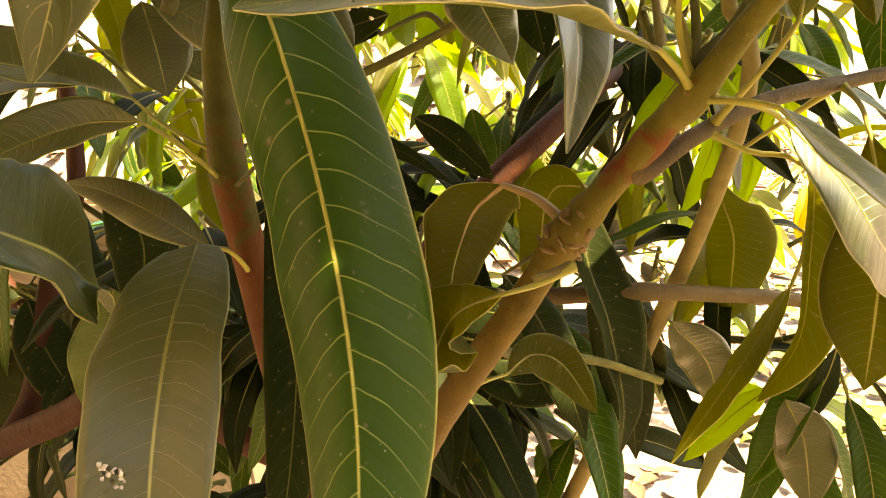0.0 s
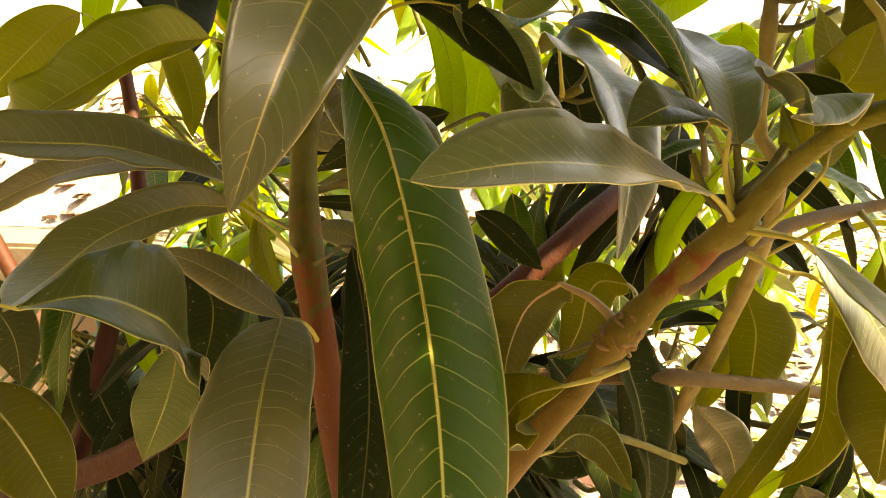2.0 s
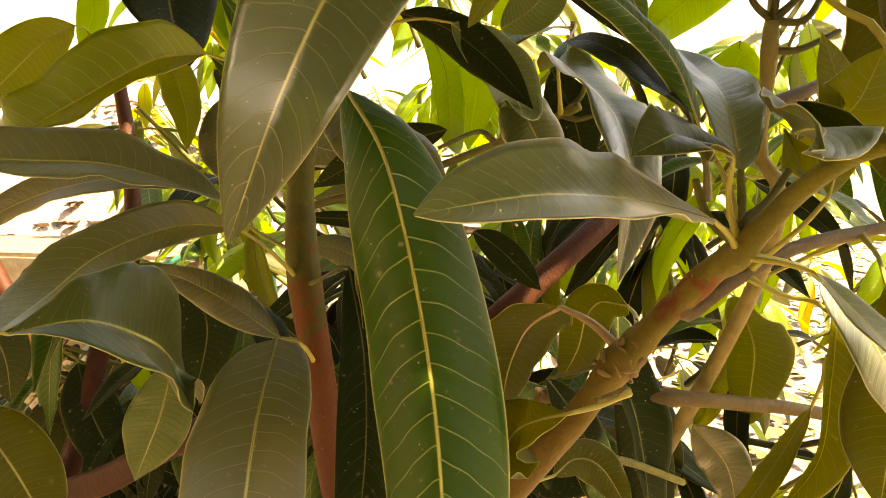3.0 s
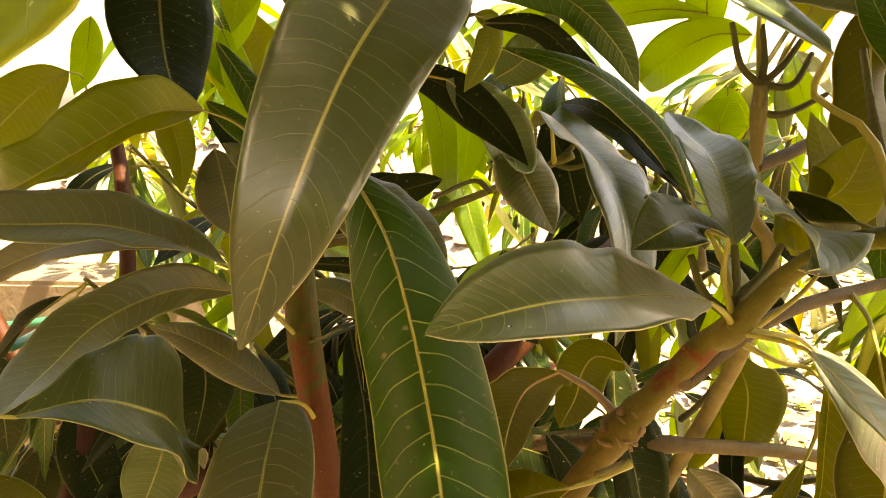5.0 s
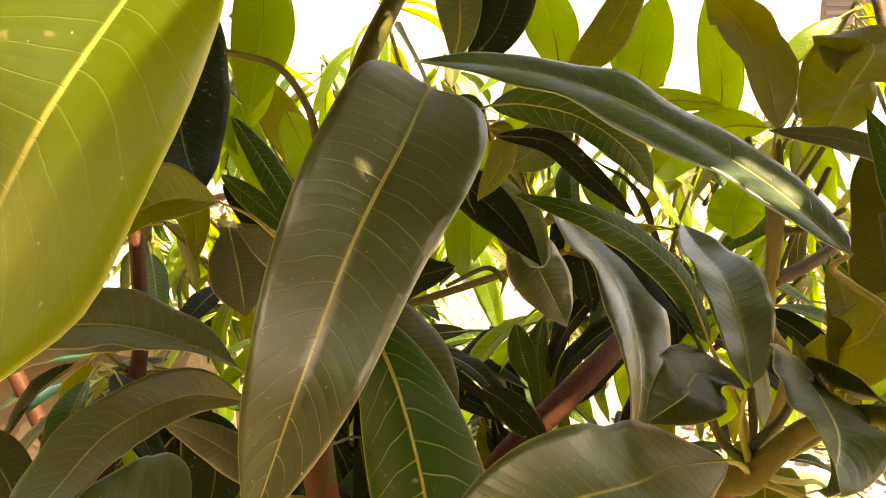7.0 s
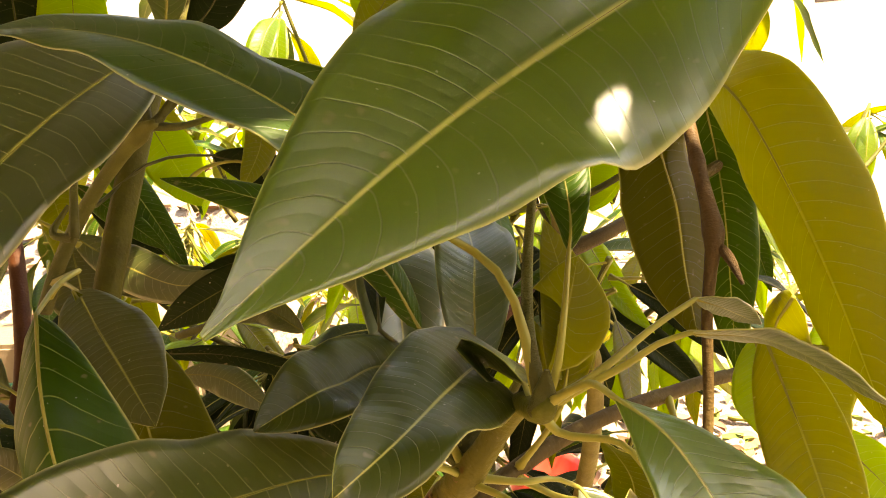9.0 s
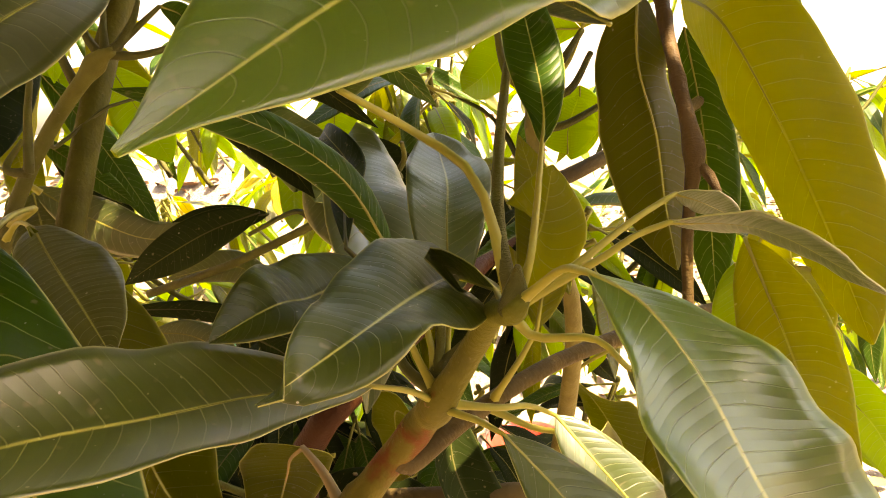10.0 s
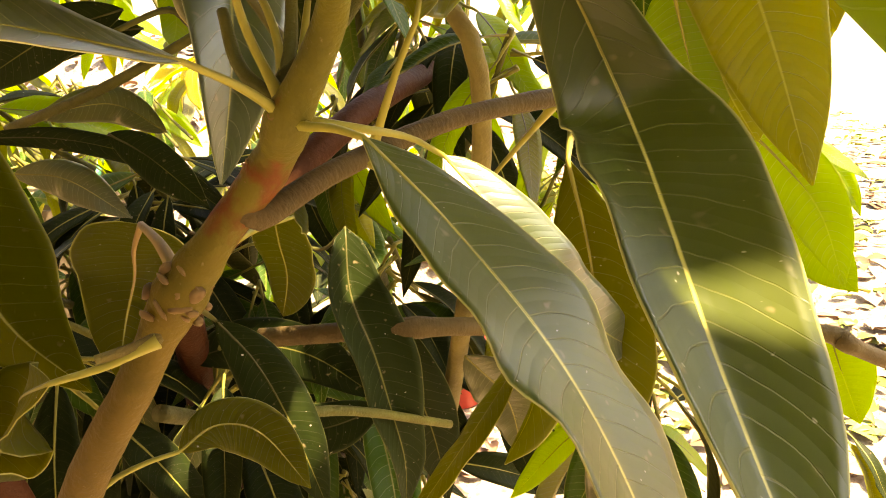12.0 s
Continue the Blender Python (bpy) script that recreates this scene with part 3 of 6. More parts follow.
scar((0.0427, 0.3402, 1.3365), (0.4492, -0.5893, 0.6715), 0.0021)
scar((0.0763, 0.3426, 1.3744), (0.7081, -0.5964, 0.3781), 0.0024)
scar((0.0803, 0.3282, 1.3906), (-0.4272, -0.8136, 0.3944), 0.0026)
branch([(0.1824, 0.3670, 1.3704), (0.1852, 0.3741, 1.4026), (0.1863, 0.3791, 1.4354), (0.1886, 0.3810, 1.4576), (0.1903, 0.3833, 1.4724), (0.1867, 0.3952, 1.5021), (0.1868, 0.4215, 1.5288), (0.1912, 0.4732, 1.5756), (0.2000, 0.5535, 1.6576)], [0.0022, 0.0023, 0.0024, 0.0028, 0.0037, 0.0029, 0.0031, 0.0034, 0.0038], "twig", bumps=((0.29, 0.3, 0.02), (0.379, 0.22, 0.012), (0.484, 0.22, 0.012), (0.524, 0.2, 0.01)), label="knobbly brown twig with bud scars")  # stick
branch([(0.1902, 0.3828, 1.4702), (0.1952, 0.3778, 1.4625), (0.1995, 0.3730, 1.4516)], [0.0022, 0.0023, 0.0008], "twig", n=10)  # stick bud
branch([(0.1165, 0.2638, 1.4459), (0.1175, 0.2628, 1.4519), (0.1185, 0.2618, 1.4589)], [0.0042, 0.0034, 0.0008], "green", n=12)  # bud
branch([(0.1156, 0.2609, 1.4465), (0.1138, 0.2727, 1.4669), (0.1146, 0.2902, 1.4877), (0.1182, 0.3118, 1.5116)], [0.0026, 0.0019, 0.0017, 0.0014], "green", n=24, sides=8)  # stalk
branch([(-0.6673, 0.6247, 0.9695), (-0.5285, 0.6167, 1.0344), (-0.4231, 0.6005, 1.0829), (-0.3320, 0.5844, 1.1401), (-0.2738, 0.5940, 1.1488), (-0.2670, 0.6481, 1.0216), (0.0400, 0.9500, 0.6600)], [0.017, 0.0155, 0.0145, 0.0135, 0.0135, 0.014, 0.016], "red", label="thick red-brown limb in shade")  # low limb
branch([(-0.5027, 0.6144, 1.0457), (-0.4918, 0.6475, 1.0793), (-0.4812, 0.6674, 1.1367), (-0.4794, 0.7014, 1.1928), (-0.4670, 0.7533, 1.2750), (-0.4901, 0.8089, 1.3938), (-0.5174, 0.8461, 1.4801)], [0.012, 0.0125, 0.0115, 0.011, 0.0095, 0.009, 0.008], "red")  # low limb fork
branch([(-0.1838, 0.4534, 1.4344), (-0.1675, 0.4576, 1.4681), (-0.1370, 0.4540, 1.5045), (-0.0993, 0.4449, 1.5348), (-0.0858, 0.4397, 1.5400)], [0.0045, 0.0042, 0.004, 0.0042, 0.0024], "green", bumps=((0.897, 0.4, 0.05),), label="slim green twig ending in a fork of leaf stalks")  # forked twig
branch([(0.4277, 0.4892, 1.1877), (0.3276, 0.4504, 1.2441), (0.3174, 0.4521, 1.2507), (0.2983, 0.4528, 1.2554), (0.2664, 0.4610, 1.2524)], [0.005, 0.0042, 0.0042, 0.0036, 0.002], "grey", bumps=((0.716, 0.3, 0.05),))  # far right twig
branch([(-0.0048, 0.5392, 1.2211), (0.0974, 0.5331, 1.2272), (0.1499, 0.5482, 1.2188), (0.2084, 0.5682, 1.2063), (0.2908, 0.5936, 1.1827)], [0.0066, 0.0062, 0.006, 0.0056, 0.005], "grey", bumps=((0.33, 0.2, 0.03),))  # low twig
branch([(-0.0016, 0.3864, 1.2588), (0.0141, 0.4323, 1.2251), (0.0572, 0.4837, 1.1988), (0.1151, 0.5422, 1.1507)], [0.004, 0.0034, 0.003, 0.0028], "green")  # low twig 2
branch([(0.1254, 0.4635, 1.4963), (0.1145, 0.4621, 1.5116), (0.1100, 0.4708, 1.5371)], [0.0026, 0.0021, 0.0017], "green", n=14, sides=8)  # finger
branch([(0.1268, 0.4636, 1.4963), (0.1287, 0.4645, 1.5150), (0.1283, 0.4726, 1.5354)], [0.0026, 0.0021, 0.0017], "green", n=14, sides=8)  # finger
branch([(0.1282, 0.4638, 1.4963), (0.1401, 0.4651, 1.5116), (0.1549, 0.4747, 1.5303)], [0.0026, 0.0021, 0.0017], "green", n=14, sides=8)  # finger
branch([(0.1264, 0.4609, 1.4828), (0.1424, 0.4597, 1.4829), (0.1678, 0.4690, 1.4939)], [0.0026, 0.0021, 0.0017], "green", n=14, sides=8)  # finger
branch([(0.1274, 0.4644, 1.4997), (0.1455, 0.4634, 1.4998), (0.1587, 0.4728, 1.5184)], [0.0026, 0.0021, 0.0017], "green", n=14, sides=8)  # finger
branch([(-0.0894, 0.4432, 1.5399), (-0.0941, 0.4493, 1.5521), (-0.0957, 0.4571, 1.5659)], [0.0028, 0.002, 0.0012], "green", n=14, sides=8)  # finger
branch([(-0.0939, 0.4421, 1.5373), (-0.1031, 0.4475, 1.5497), (-0.1090, 0.4551, 1.5653)], [0.0028, 0.002, 0.0012], "green", n=14, sides=8)  # finger
branch([(-0.0871, 0.4437, 1.5403), (-0.0809, 0.4503, 1.5482), (-0.0663, 0.4604, 1.5624)], [0.0028, 0.002, 0.0012], "green", n=14, sides=8)  # finger
branch([(-0.0910, 0.4423, 1.5365), (-0.0739, 0.4490, 1.5375), (-0.0460, 0.4595, 1.5446)], [0.0028, 0.002, 0.0012], "green", n=14, sides=8)  # finger
branch([(-0.0880, 0.4434, 1.5398), (-0.0791, 0.4518, 1.5540), (-0.0776, 0.4597, 1.5661)], [0.0028, 0.002, 0.0012], "green", n=14, sides=8)  # finger
branch([(-0.1345, 0.4249, 1.4820), (-0.1358, 0.4355, 1.5139), (-0.1349, 0.4469, 1.5433)], [0.0028, 0.002, 0.0012], "green", n=14, sides=8)  # finger
branch([(-0.1423, 0.4214, 1.4710), (-0.1489, 0.4277, 1.4854), (-0.1428, 0.4366, 1.4993)], [0.0028, 0.002, 0.0012], "green", n=14, sides=8)  # finger
branch([(0.0789, 0.3341, 1.3945), (0.0700, 0.3368, 1.4031), (0.0642, 0.3446, 1.4202)], [0.0028, 0.0022, 0.0018], "green", n=14, sides=8)  # finger
branch([(0.0807, 0.3346, 1.3958), (0.0845, 0.3395, 1.4083), (0.0849, 0.3479, 1.4242)], [0.0028, 0.0022, 0.0018], "green", n=14, sides=8)  # finger
branch([(0.0840, 0.3360, 1.4011), (0.0964, 0.3415, 1.4109), (0.1073, 0.3505, 1.4242)], [0.0028, 0.0022, 0.0018], "green", n=14, sides=8)  # finger
branch([(0.0054, 0.6161, 1.4421), (0.0246, 0.6149, 1.4352), (0.0378, 0.6069, 1.4387)], [0.003, 0.0022, 0.0017], "green", n=14, sides=8)  # finger
branch([(0.0149, 0.6177, 1.4444), (0.0289, 0.6196, 1.4564), (0.0300, 0.6124, 1.4712)], [0.003, 0.0022, 0.0017], "green", n=14, sides=8)  # finger
branch([(-0.0134, 0.6113, 1.4293), (-0.0257, 0.6104, 1.4423), (-0.0349, 0.5974, 1.4341)], [0.003, 0.0022, 0.0017], "green", n=14, sides=8)  # finger
branch([(-0.0419, 0.6053, 1.4161), (-0.0563, 0.6035, 1.4258), (-0.0884, 0.5870, 1.4132)], [0.003, 0.0022, 0.0017], "green", n=14, sides=8)  # finger

# large leaves on the left stem
leaf([(-0.0996, 0.3427, 1.4615), (-0.0724, 0.3032, 1.4289), (-0.0540, 0.2857, 1.3560), (-0.0435, 0.2588, 1.2869), (-0.0401, 0.2157, 1.2221)], 0.0601, (0.1208, -0.8422, 0.5254), (-0.0083, -0.9990, 0.0448), fold=-5.0, peak=0.51, blunt=0.61, curl=0.40, wave=0.034, rib=0.0012, nu=34, petiole=[(-0.1597, 0.4659, 1.4417), (-0.1409, 0.4325, 1.4628), (-0.1184, 0.3847, 1.4658)], label="long dark green leaf hanging straight down, crisp yellow veins")  # hero
leaf([(-0.0721, 0.3919, 1.5656), (-0.0755, 0.3343, 1.5396), (-0.0865, 0.2822, 1.5032), (-0.0960, 0.2399, 1.4603), (-0.1102, 0.2213, 1.4129)], 0.0713, (0.4278, -0.5558, 0.7128), (0.4679, -0.6273, 0.6226), fold=18.7, peak=0.30, blunt=0.64, curl=-0.01, look_of="dusty", wave=0.03, rib=0.0012, nu=34, petiole=[(-0.1160, 0.5413, 1.6160), (-0.0899, 0.4613, 1.5859)], label="broad grey-green leaf with a sheen, tapering to a brown tip")  # grey long
leaf([(-0.1242, 0.4280, 1.3519), (-0.1085, 0.3948, 1.3099), (-0.1017, 0.3665, 1.2639), (-0.1036, 0.3426, 1.2143), (-0.1115, 0.3228, 1.1629)], 0.0343, (0.2607, -0.9146, 0.3091), (0.2442, -0.9341, 0.2604), fold=12.2, peak=0.48, blunt=0.67, curl=0.13, look_of="deep_shade", petiole=[(-0.1579, 0.4486, 1.3315), (-0.1439, 0.4378, 1.3421), (-0.1297, 0.4271, 1.3525)])  # behind hero
leaf([(-0.1660, 0.4073, 1.3100), (-0.1592, 0.3542, 1.2866), (-0.1513, 0.3079, 1.2528), (-0.1470, 0.2754, 1.2081), (-0.1530, 0.2632, 1.1509)], 0.0700, (0.0759, -0.9104, 0.4066), (-0.0205, -0.9622, 0.2714), fold=12.8, peak=0.41, blunt=0.60, curl=0.00, look_of="dull", petiole=[(-0.1529, 0.4552, 1.2729), (-0.1595, 0.4349, 1.2956)], label="wide dull-green leaf hanging in shade")  # low hanging
leaf([(-0.2096, 0.4455, 1.3881), (-0.2506, 0.4627, 1.3979), (-0.2971, 0.4545, 1.4121), (-0.3426, 0.4306, 1.4170), (-0.3862, 0.4027, 1.4221)], 0.0639, (0.2689, -0.3135, 0.9107), (0.3277, -0.4917, 0.8067), fold=25.2, peak=0.59, blunt=0.74, curl=0.07, look_of="dull", petiole=[(-0.1819, 0.4792, 1.3395), (-0.1974, 0.4556, 1.3697)], label="long arching grey-brown leaf with a sheen")  # left upper
leaf([(-0.2427, 0.4586, 1.3971), (-0.2934, 0.4703, 1.4004), (-0.3434, 0.4832, 1.3932), (-0.3926, 0.4913, 1.3788), (-0.4409, 0.4833, 1.3551)], 0.0436, (0.2885, -0.4693, 0.8346), (0.5660, -0.5416, 0.6215), fold=16.3, peak=0.46, blunt=0.64, curl=0.07, look_of="dull")  # left upper under
leaf([(-0.1913, 0.4153, 1.3787), (-0.2365, 0.4255, 1.3764), (-0.2714, 0.3975, 1.3633), (-0.2768, 0.3516, 1.3496), (-0.2675, 0.2998, 1.3463)], 0.0512, (0.0738, -0.8531, 0.5165), (0.0270, -0.0991, 0.9947), fold=13.0, peak=0.53, blunt=0.74, curl=0.00, look_of="dull", petiole=[(-0.1746, 0.4681, 1.3309), (-0.1799, 0.4356, 1.3611)], label="arching leaf turned grey by the light")  # left mid
leaf([(-0.2490, 0.2871, 1.3522), (-0.2218, 0.3041, 1.3540), (-0.2121, 0.3369, 1.3335), (-0.2170, 0.3677, 1.3112), (-0.2037, 0.3754, 1.2796)], 0.0901, (0.6512, 0.1651, 0.7407), (0.7371, 0.5959, -0.3188), fold=16.5, peak=0.56, blunt=0.72, curl=0.02, wave=0.03, look_of="soft", petiole=[(-0.2556, 0.2262, 1.4017), (-0.2517, 0.2469, 1.3774), (-0.2491, 0.2673, 1.3630)], label="cupped green leaf on a yellow stalk")  # left cupped
leaf([(-0.2586, 0.5378, 1.4877), (-0.3219, 0.5745, 1.4844), (-0.3933, 0.5745, 1.4518), (-0.4605, 0.5772, 1.4208), (-0.5133, 0.6239, 1.4222)], 0.0785, (-0.3505, -0.8769, 0.3288), (-0.1780, -0.7927, 0.5831), fold=31.7, peak=0.46, blunt=0.68, curl=0.02, look_of="veiny", wave=0.05, petiole=[(-0.2144, 0.5405, 1.4607), (-0.2337, 0.5352, 1.4784)], label="curved yellow-green leaf with raised veins")  # left curve
leaf([(-0.3946, 0.7575, 1.7239), (-0.3865, 0.7457, 1.6528), (-0.3805, 0.7235, 1.5854), (-0.3622, 0.6919, 1.5262), (-0.3288, 0.6524, 1.4823)], 0.1073, (0.5427, -0.7766, 0.3199), (0.7255, -0.6107, 0.3173), fold=11.7, peak=0.48, blunt=0.67, curl=0.09, look_of="deep_shade")  # left dark top
leaf([(-0.4373, 0.8157, 1.5169), (-0.4220, 0.7983, 1.4880), (-0.4054, 0.7826, 1.4589), (-0.3926, 0.7672, 1.4281), (-0.3884, 0.7519, 1.3946)], 0.0433, (0.2370, -0.9435, 0.2318), (0.1596, -0.9647, 0.2096), fold=14.9, peak=0.43, blunt=0.67, curl=0.12, look_of="olive")  # yellow tip
leaf([(-0.3026, 0.6512, 1.4505), (-0.2888, 0.6355, 1.4151), (-0.2767, 0.6184, 1.3731)], 0.0570, (0.3515, -0.7977, 0.4901), (0.3900, -0.8073, 0.4430), look_of="dull", fold=10, peak=0.5)  # pale small
leaf([(-0.1006, 0.1790, 1.5903), (-0.1172, 0.1574, 1.5544), (-0.1366, 0.1579, 1.5276), (-0.1565, 0.1638, 1.5069), (-0.1715, 0.1659, 1.4797), (-0.2018, 0.1769, 1.4613)], 0.0856, (-0.2018, -0.9739, -0.1043), (-0.5012, -0.5275, 0.6859), fold=15.7, peak=0.43, blunt=0.51, curl=0.08, look_of="near", rib=0.0009, nu=34, petiole=[(-0.1137, 0.3857, 1.7203), (-0.1054, 0.2521, 1.6393), (-0.0982, 0.1931, 1.6054)], label="yellow-green leaf very close, lit from above")  # near big

# leaves at the first node of the shoot
leaf([(0.0648, 0.3055, 1.4079), (0.0396, 0.2782, 1.4181), (0.0184, 0.2479, 1.4255), (-0.0096, 0.2237, 1.4296), (-0.0438, 0.1993, 1.4273)], 0.0461, (0.3973, -0.2869, 0.8717), (0.3874, -0.2569, 0.8854), fold=4.5, peak=0.57, blunt=0.64, curl=-0.14, look_of="dusty", nu=30, petiole=[(0.0829, 0.3332, 1.3881), (0.0746, 0.3202, 1.3992)], label="grey-green leaf seen along its length with a pale midrib")  # pale
leaf([(0.0744, 0.3204, 1.4330), (0.0562, 0.3209, 1.4401), (0.0462, 0.3031, 1.4409), (0.0418, 0.2840, 1.4444), (0.0254, 0.2717, 1.4378)], 0.0377, (0.7052, -0.1945, 0.6818), (0.4605, -0.2520, 0.8511), fold=26.5, peak=0.49, blunt=0.60, curl=0.14, look_of="soft", petiole=[(0.0829, 0.3332, 1.3941), (0.0756, 0.3286, 1.4137)])  # oval low
leaf([(0.0878, 0.3574, 1.4224), (0.0864, 0.3789, 1.4472), (0.0850, 0.4075, 1.4622), (0.0797, 0.4366, 1.4713), (0.0733, 0.4629, 1.4841)], 0.0400, (0.1365, -0.4484, 0.8834), (0.2440, -0.5086, 0.8257), fold=17.0, peak=0.49, blunt=0.54, curl=-0.01, look_of="silver", petiole=[(0.0859, 0.3332, 1.3941), (0.0866, 0.3478, 1.4085)], label="rounded grey leaf with a white sheen")  # oval up
leaf([(0.0052, 0.5448, 1.4800), (0.0203, 0.4910, 1.4649), (0.0372, 0.4422, 1.4439), (0.0442, 0.4122, 1.4070), (0.0375, 0.3948, 1.3558)], 0.0636, (0.2012, -0.9513, -0.2335), (0.7356, -0.5219, 0.4319), fold=27.7, peak=0.35, blunt=0.62, curl=0.14, look_of="silver", petiole=[(0.0134, 0.6287, 1.4465)], label="dark glossy leaf with a bluish sheen")  # shiny dark
leaf([(0.0662, 0.3532, 1.4437), (0.0522, 0.3508, 1.4731), (0.0305, 0.3430, 1.4941), (0.0061, 0.3293, 1.5080), (-0.0256, 0.3301, 1.5162)], 0.0172, (0.4735, -0.8740, 0.1093), (0.5362, -0.7007, 0.4706), fold=7.6, peak=0.41, blunt=0.62, curl=0.29, petiole=[(0.0829, 0.3372, 1.3921), (0.0800, 0.3414, 1.4143)], label="arching dark green leaf")  # arch
leaf([(0.0551, 0.3283, 1.4523), (0.0459, 0.3690, 1.4645), (0.0394, 0.4079, 1.4757), (0.0214, 0.4423, 1.4877), (0.0092, 0.4809, 1.4900)], 0.0178, (0.0960, -0.6489, 0.7548), (-0.3257, -0.8971, 0.2986), fold=17.7, peak=0.56, blunt=0.67, curl=0.13, look_of="deep_shade", petiole=[(0.0764, 0.3702, 1.4078), (0.0685, 0.3467, 1.4288)])  # arch behind
leaf([(-0.0443, 0.4565, 1.5572), (-0.0201, 0.4286, 1.5570), (0.0115, 0.4409, 1.5485), (0.0442, 0.4917, 1.5264), (0.0671, 0.5399, 1.4970)], 0.0291, (-0.7544, -0.6543, 0.0532), (0.4702, -0.6115, -0.6363), fold=14, petiole=[(-0.0827, 0.5300, 1.5364), (-0.0611, 0.4843, 1.5518)])  # arch top
leaf([(-0.0408, 0.4561, 1.5392), (-0.0080, 0.4496, 1.5352), (0.0166, 0.4493, 1.5148), (0.0448, 0.4589, 1.4892)], 0.0166, (-0.1876, -0.9801, 0.0652), (0.1532, -0.9693, -0.1924), look_of="deep_shade", fold=20)  # thin shiny
leaf([(0.1079, 0.3117, 1.3856), (0.1315, 0.2992, 1.3622), (0.1561, 0.2782, 1.3339), (0.1715, 0.2535, 1.3064), (0.1795, 0.2275, 1.2755)], 0.0579, (0.8798, -0.4698, -0.0719), (0.7138, -0.6848, -0.1464), fold=7.8, peak=0.52, blunt=0.73, curl=0.00, look_of="soft", nu=32, petiole=[(0.0829, 0.3332, 1.3881), (0.0883, 0.3280, 1.3870), (0.0987, 0.3196, 1.3871)], label="grey-green leaf slanting down from the node")  # node leaf right
leaf([(0.1276, 0.3549, 1.3711), (0.1476, 0.3455, 1.3479), (0.1656, 0.3496, 1.3220), (0.1837, 0.3642, 1.3001), (0.1993, 0.3864, 1.2823)], 0.0312, (0.4554, -0.8351, 0.3087), (0.4549, -0.8688, 0.1957), fold=10.9, peak=0.45, blunt=0.65, curl=0.12, look_of="silver", petiole=[(0.0859, 0.3362, 1.3881), (0.1042, 0.3365, 1.3840), (0.1174, 0.3487, 1.3786)], label="leaf with a strip of direct sun")  # sunlit behind
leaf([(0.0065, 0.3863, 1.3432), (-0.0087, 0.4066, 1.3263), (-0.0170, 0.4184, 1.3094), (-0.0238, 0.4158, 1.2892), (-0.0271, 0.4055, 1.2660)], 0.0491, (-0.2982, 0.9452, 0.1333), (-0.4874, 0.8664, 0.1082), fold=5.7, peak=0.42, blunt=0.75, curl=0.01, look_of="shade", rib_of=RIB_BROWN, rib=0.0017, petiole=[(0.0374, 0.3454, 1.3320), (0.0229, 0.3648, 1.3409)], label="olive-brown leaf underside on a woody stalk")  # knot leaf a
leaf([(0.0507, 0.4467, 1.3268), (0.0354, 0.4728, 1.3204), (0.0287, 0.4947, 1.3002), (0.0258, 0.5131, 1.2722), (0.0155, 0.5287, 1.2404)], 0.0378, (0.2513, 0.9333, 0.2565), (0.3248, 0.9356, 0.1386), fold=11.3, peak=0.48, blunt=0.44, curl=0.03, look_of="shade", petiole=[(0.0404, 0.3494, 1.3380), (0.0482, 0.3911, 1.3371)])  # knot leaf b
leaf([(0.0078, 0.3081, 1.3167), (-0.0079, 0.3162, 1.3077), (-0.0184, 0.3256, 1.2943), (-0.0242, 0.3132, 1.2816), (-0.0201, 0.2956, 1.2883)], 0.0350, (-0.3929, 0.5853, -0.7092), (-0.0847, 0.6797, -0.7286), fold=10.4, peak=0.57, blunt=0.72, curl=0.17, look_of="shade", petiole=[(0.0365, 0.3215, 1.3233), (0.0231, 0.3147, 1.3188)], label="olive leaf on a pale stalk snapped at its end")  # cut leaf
leaf([(0.0565, 0.5453, 1.2916), (0.0587, 0.5294, 1.2530), (0.0713, 0.5209, 1.2157), (0.0795, 0.5177, 1.1767), (0.0850, 0.5208, 1.1374), (0.0829, 0.5229, 1.0980)], 0.0476, (0.5568, -0.6816, 0.4748), (0.6081, -0.6589, 0.4428), fold=23.2, peak=0.39, blunt=0.71, curl=-0.08, look_of="deep_shade", petiole=[(0.0142, 0.5639, 1.2793), (0.0394, 0.5516, 1.2756)])  # below knot
leaf([(0.0019, 0.4555, 1.2710), (0.0206, 0.4535, 1.2460), (0.0366, 0.4481, 1.2108), (0.0515, 0.4434, 1.1617)], 0.0326, (0.3757, -0.8578, 0.3506), (0.3596, -0.9121, 0.1969), look_of="deep_shade", fold=12, petiole=[(0.0374, 0.3554, 1.3280)])  # below knot 2

# leaves at the tip of the shoot
leaf([(0.0802, 0.2460, 1.5073), (0.0608, 0.2681, 1.5270), (0.0339, 0.2791, 1.5444), (0.0021, 0.2831, 1.5599), (-0.0315, 0.2905, 1.5683), (-0.0644, 0.2984, 1.5717)], 0.0394, (0.2887, -0.5292, 0.7979), (0.8616, -0.3876, 0.3277), fold=13.2, peak=0.44, blunt=0.65, curl=0.10, look_of="gloss", nu=32, petiole=[(0.1165, 0.2638, 1.4459), (0.1086, 0.2757, 1.4795), (0.0918, 0.2859, 1.4934)], label="long narrow leaf catching the sky")  # narrow shiny
leaf([(0.1884, 0.2488, 1.5798), (0.1493, 0.2614, 1.5577), (0.1165, 0.2422, 1.5393), (0.0922, 0.2071, 1.5218), (0.0676, 0.1701, 1.5003)], 0.0768, (-0.4320, -0.8276, 0.3583), (-0.0631, -0.9978, 0.0198), fold=18.8, peak=0.40, blunt=0.96, curl=0.13, look_of="sheen", rib=0.0009, nu=34, petiole=[(0.1842, 0.2583, 1.6097), (0.1793, 0.2389, 1.5861)], label="large close leaf with a bright sheen")  # big near right
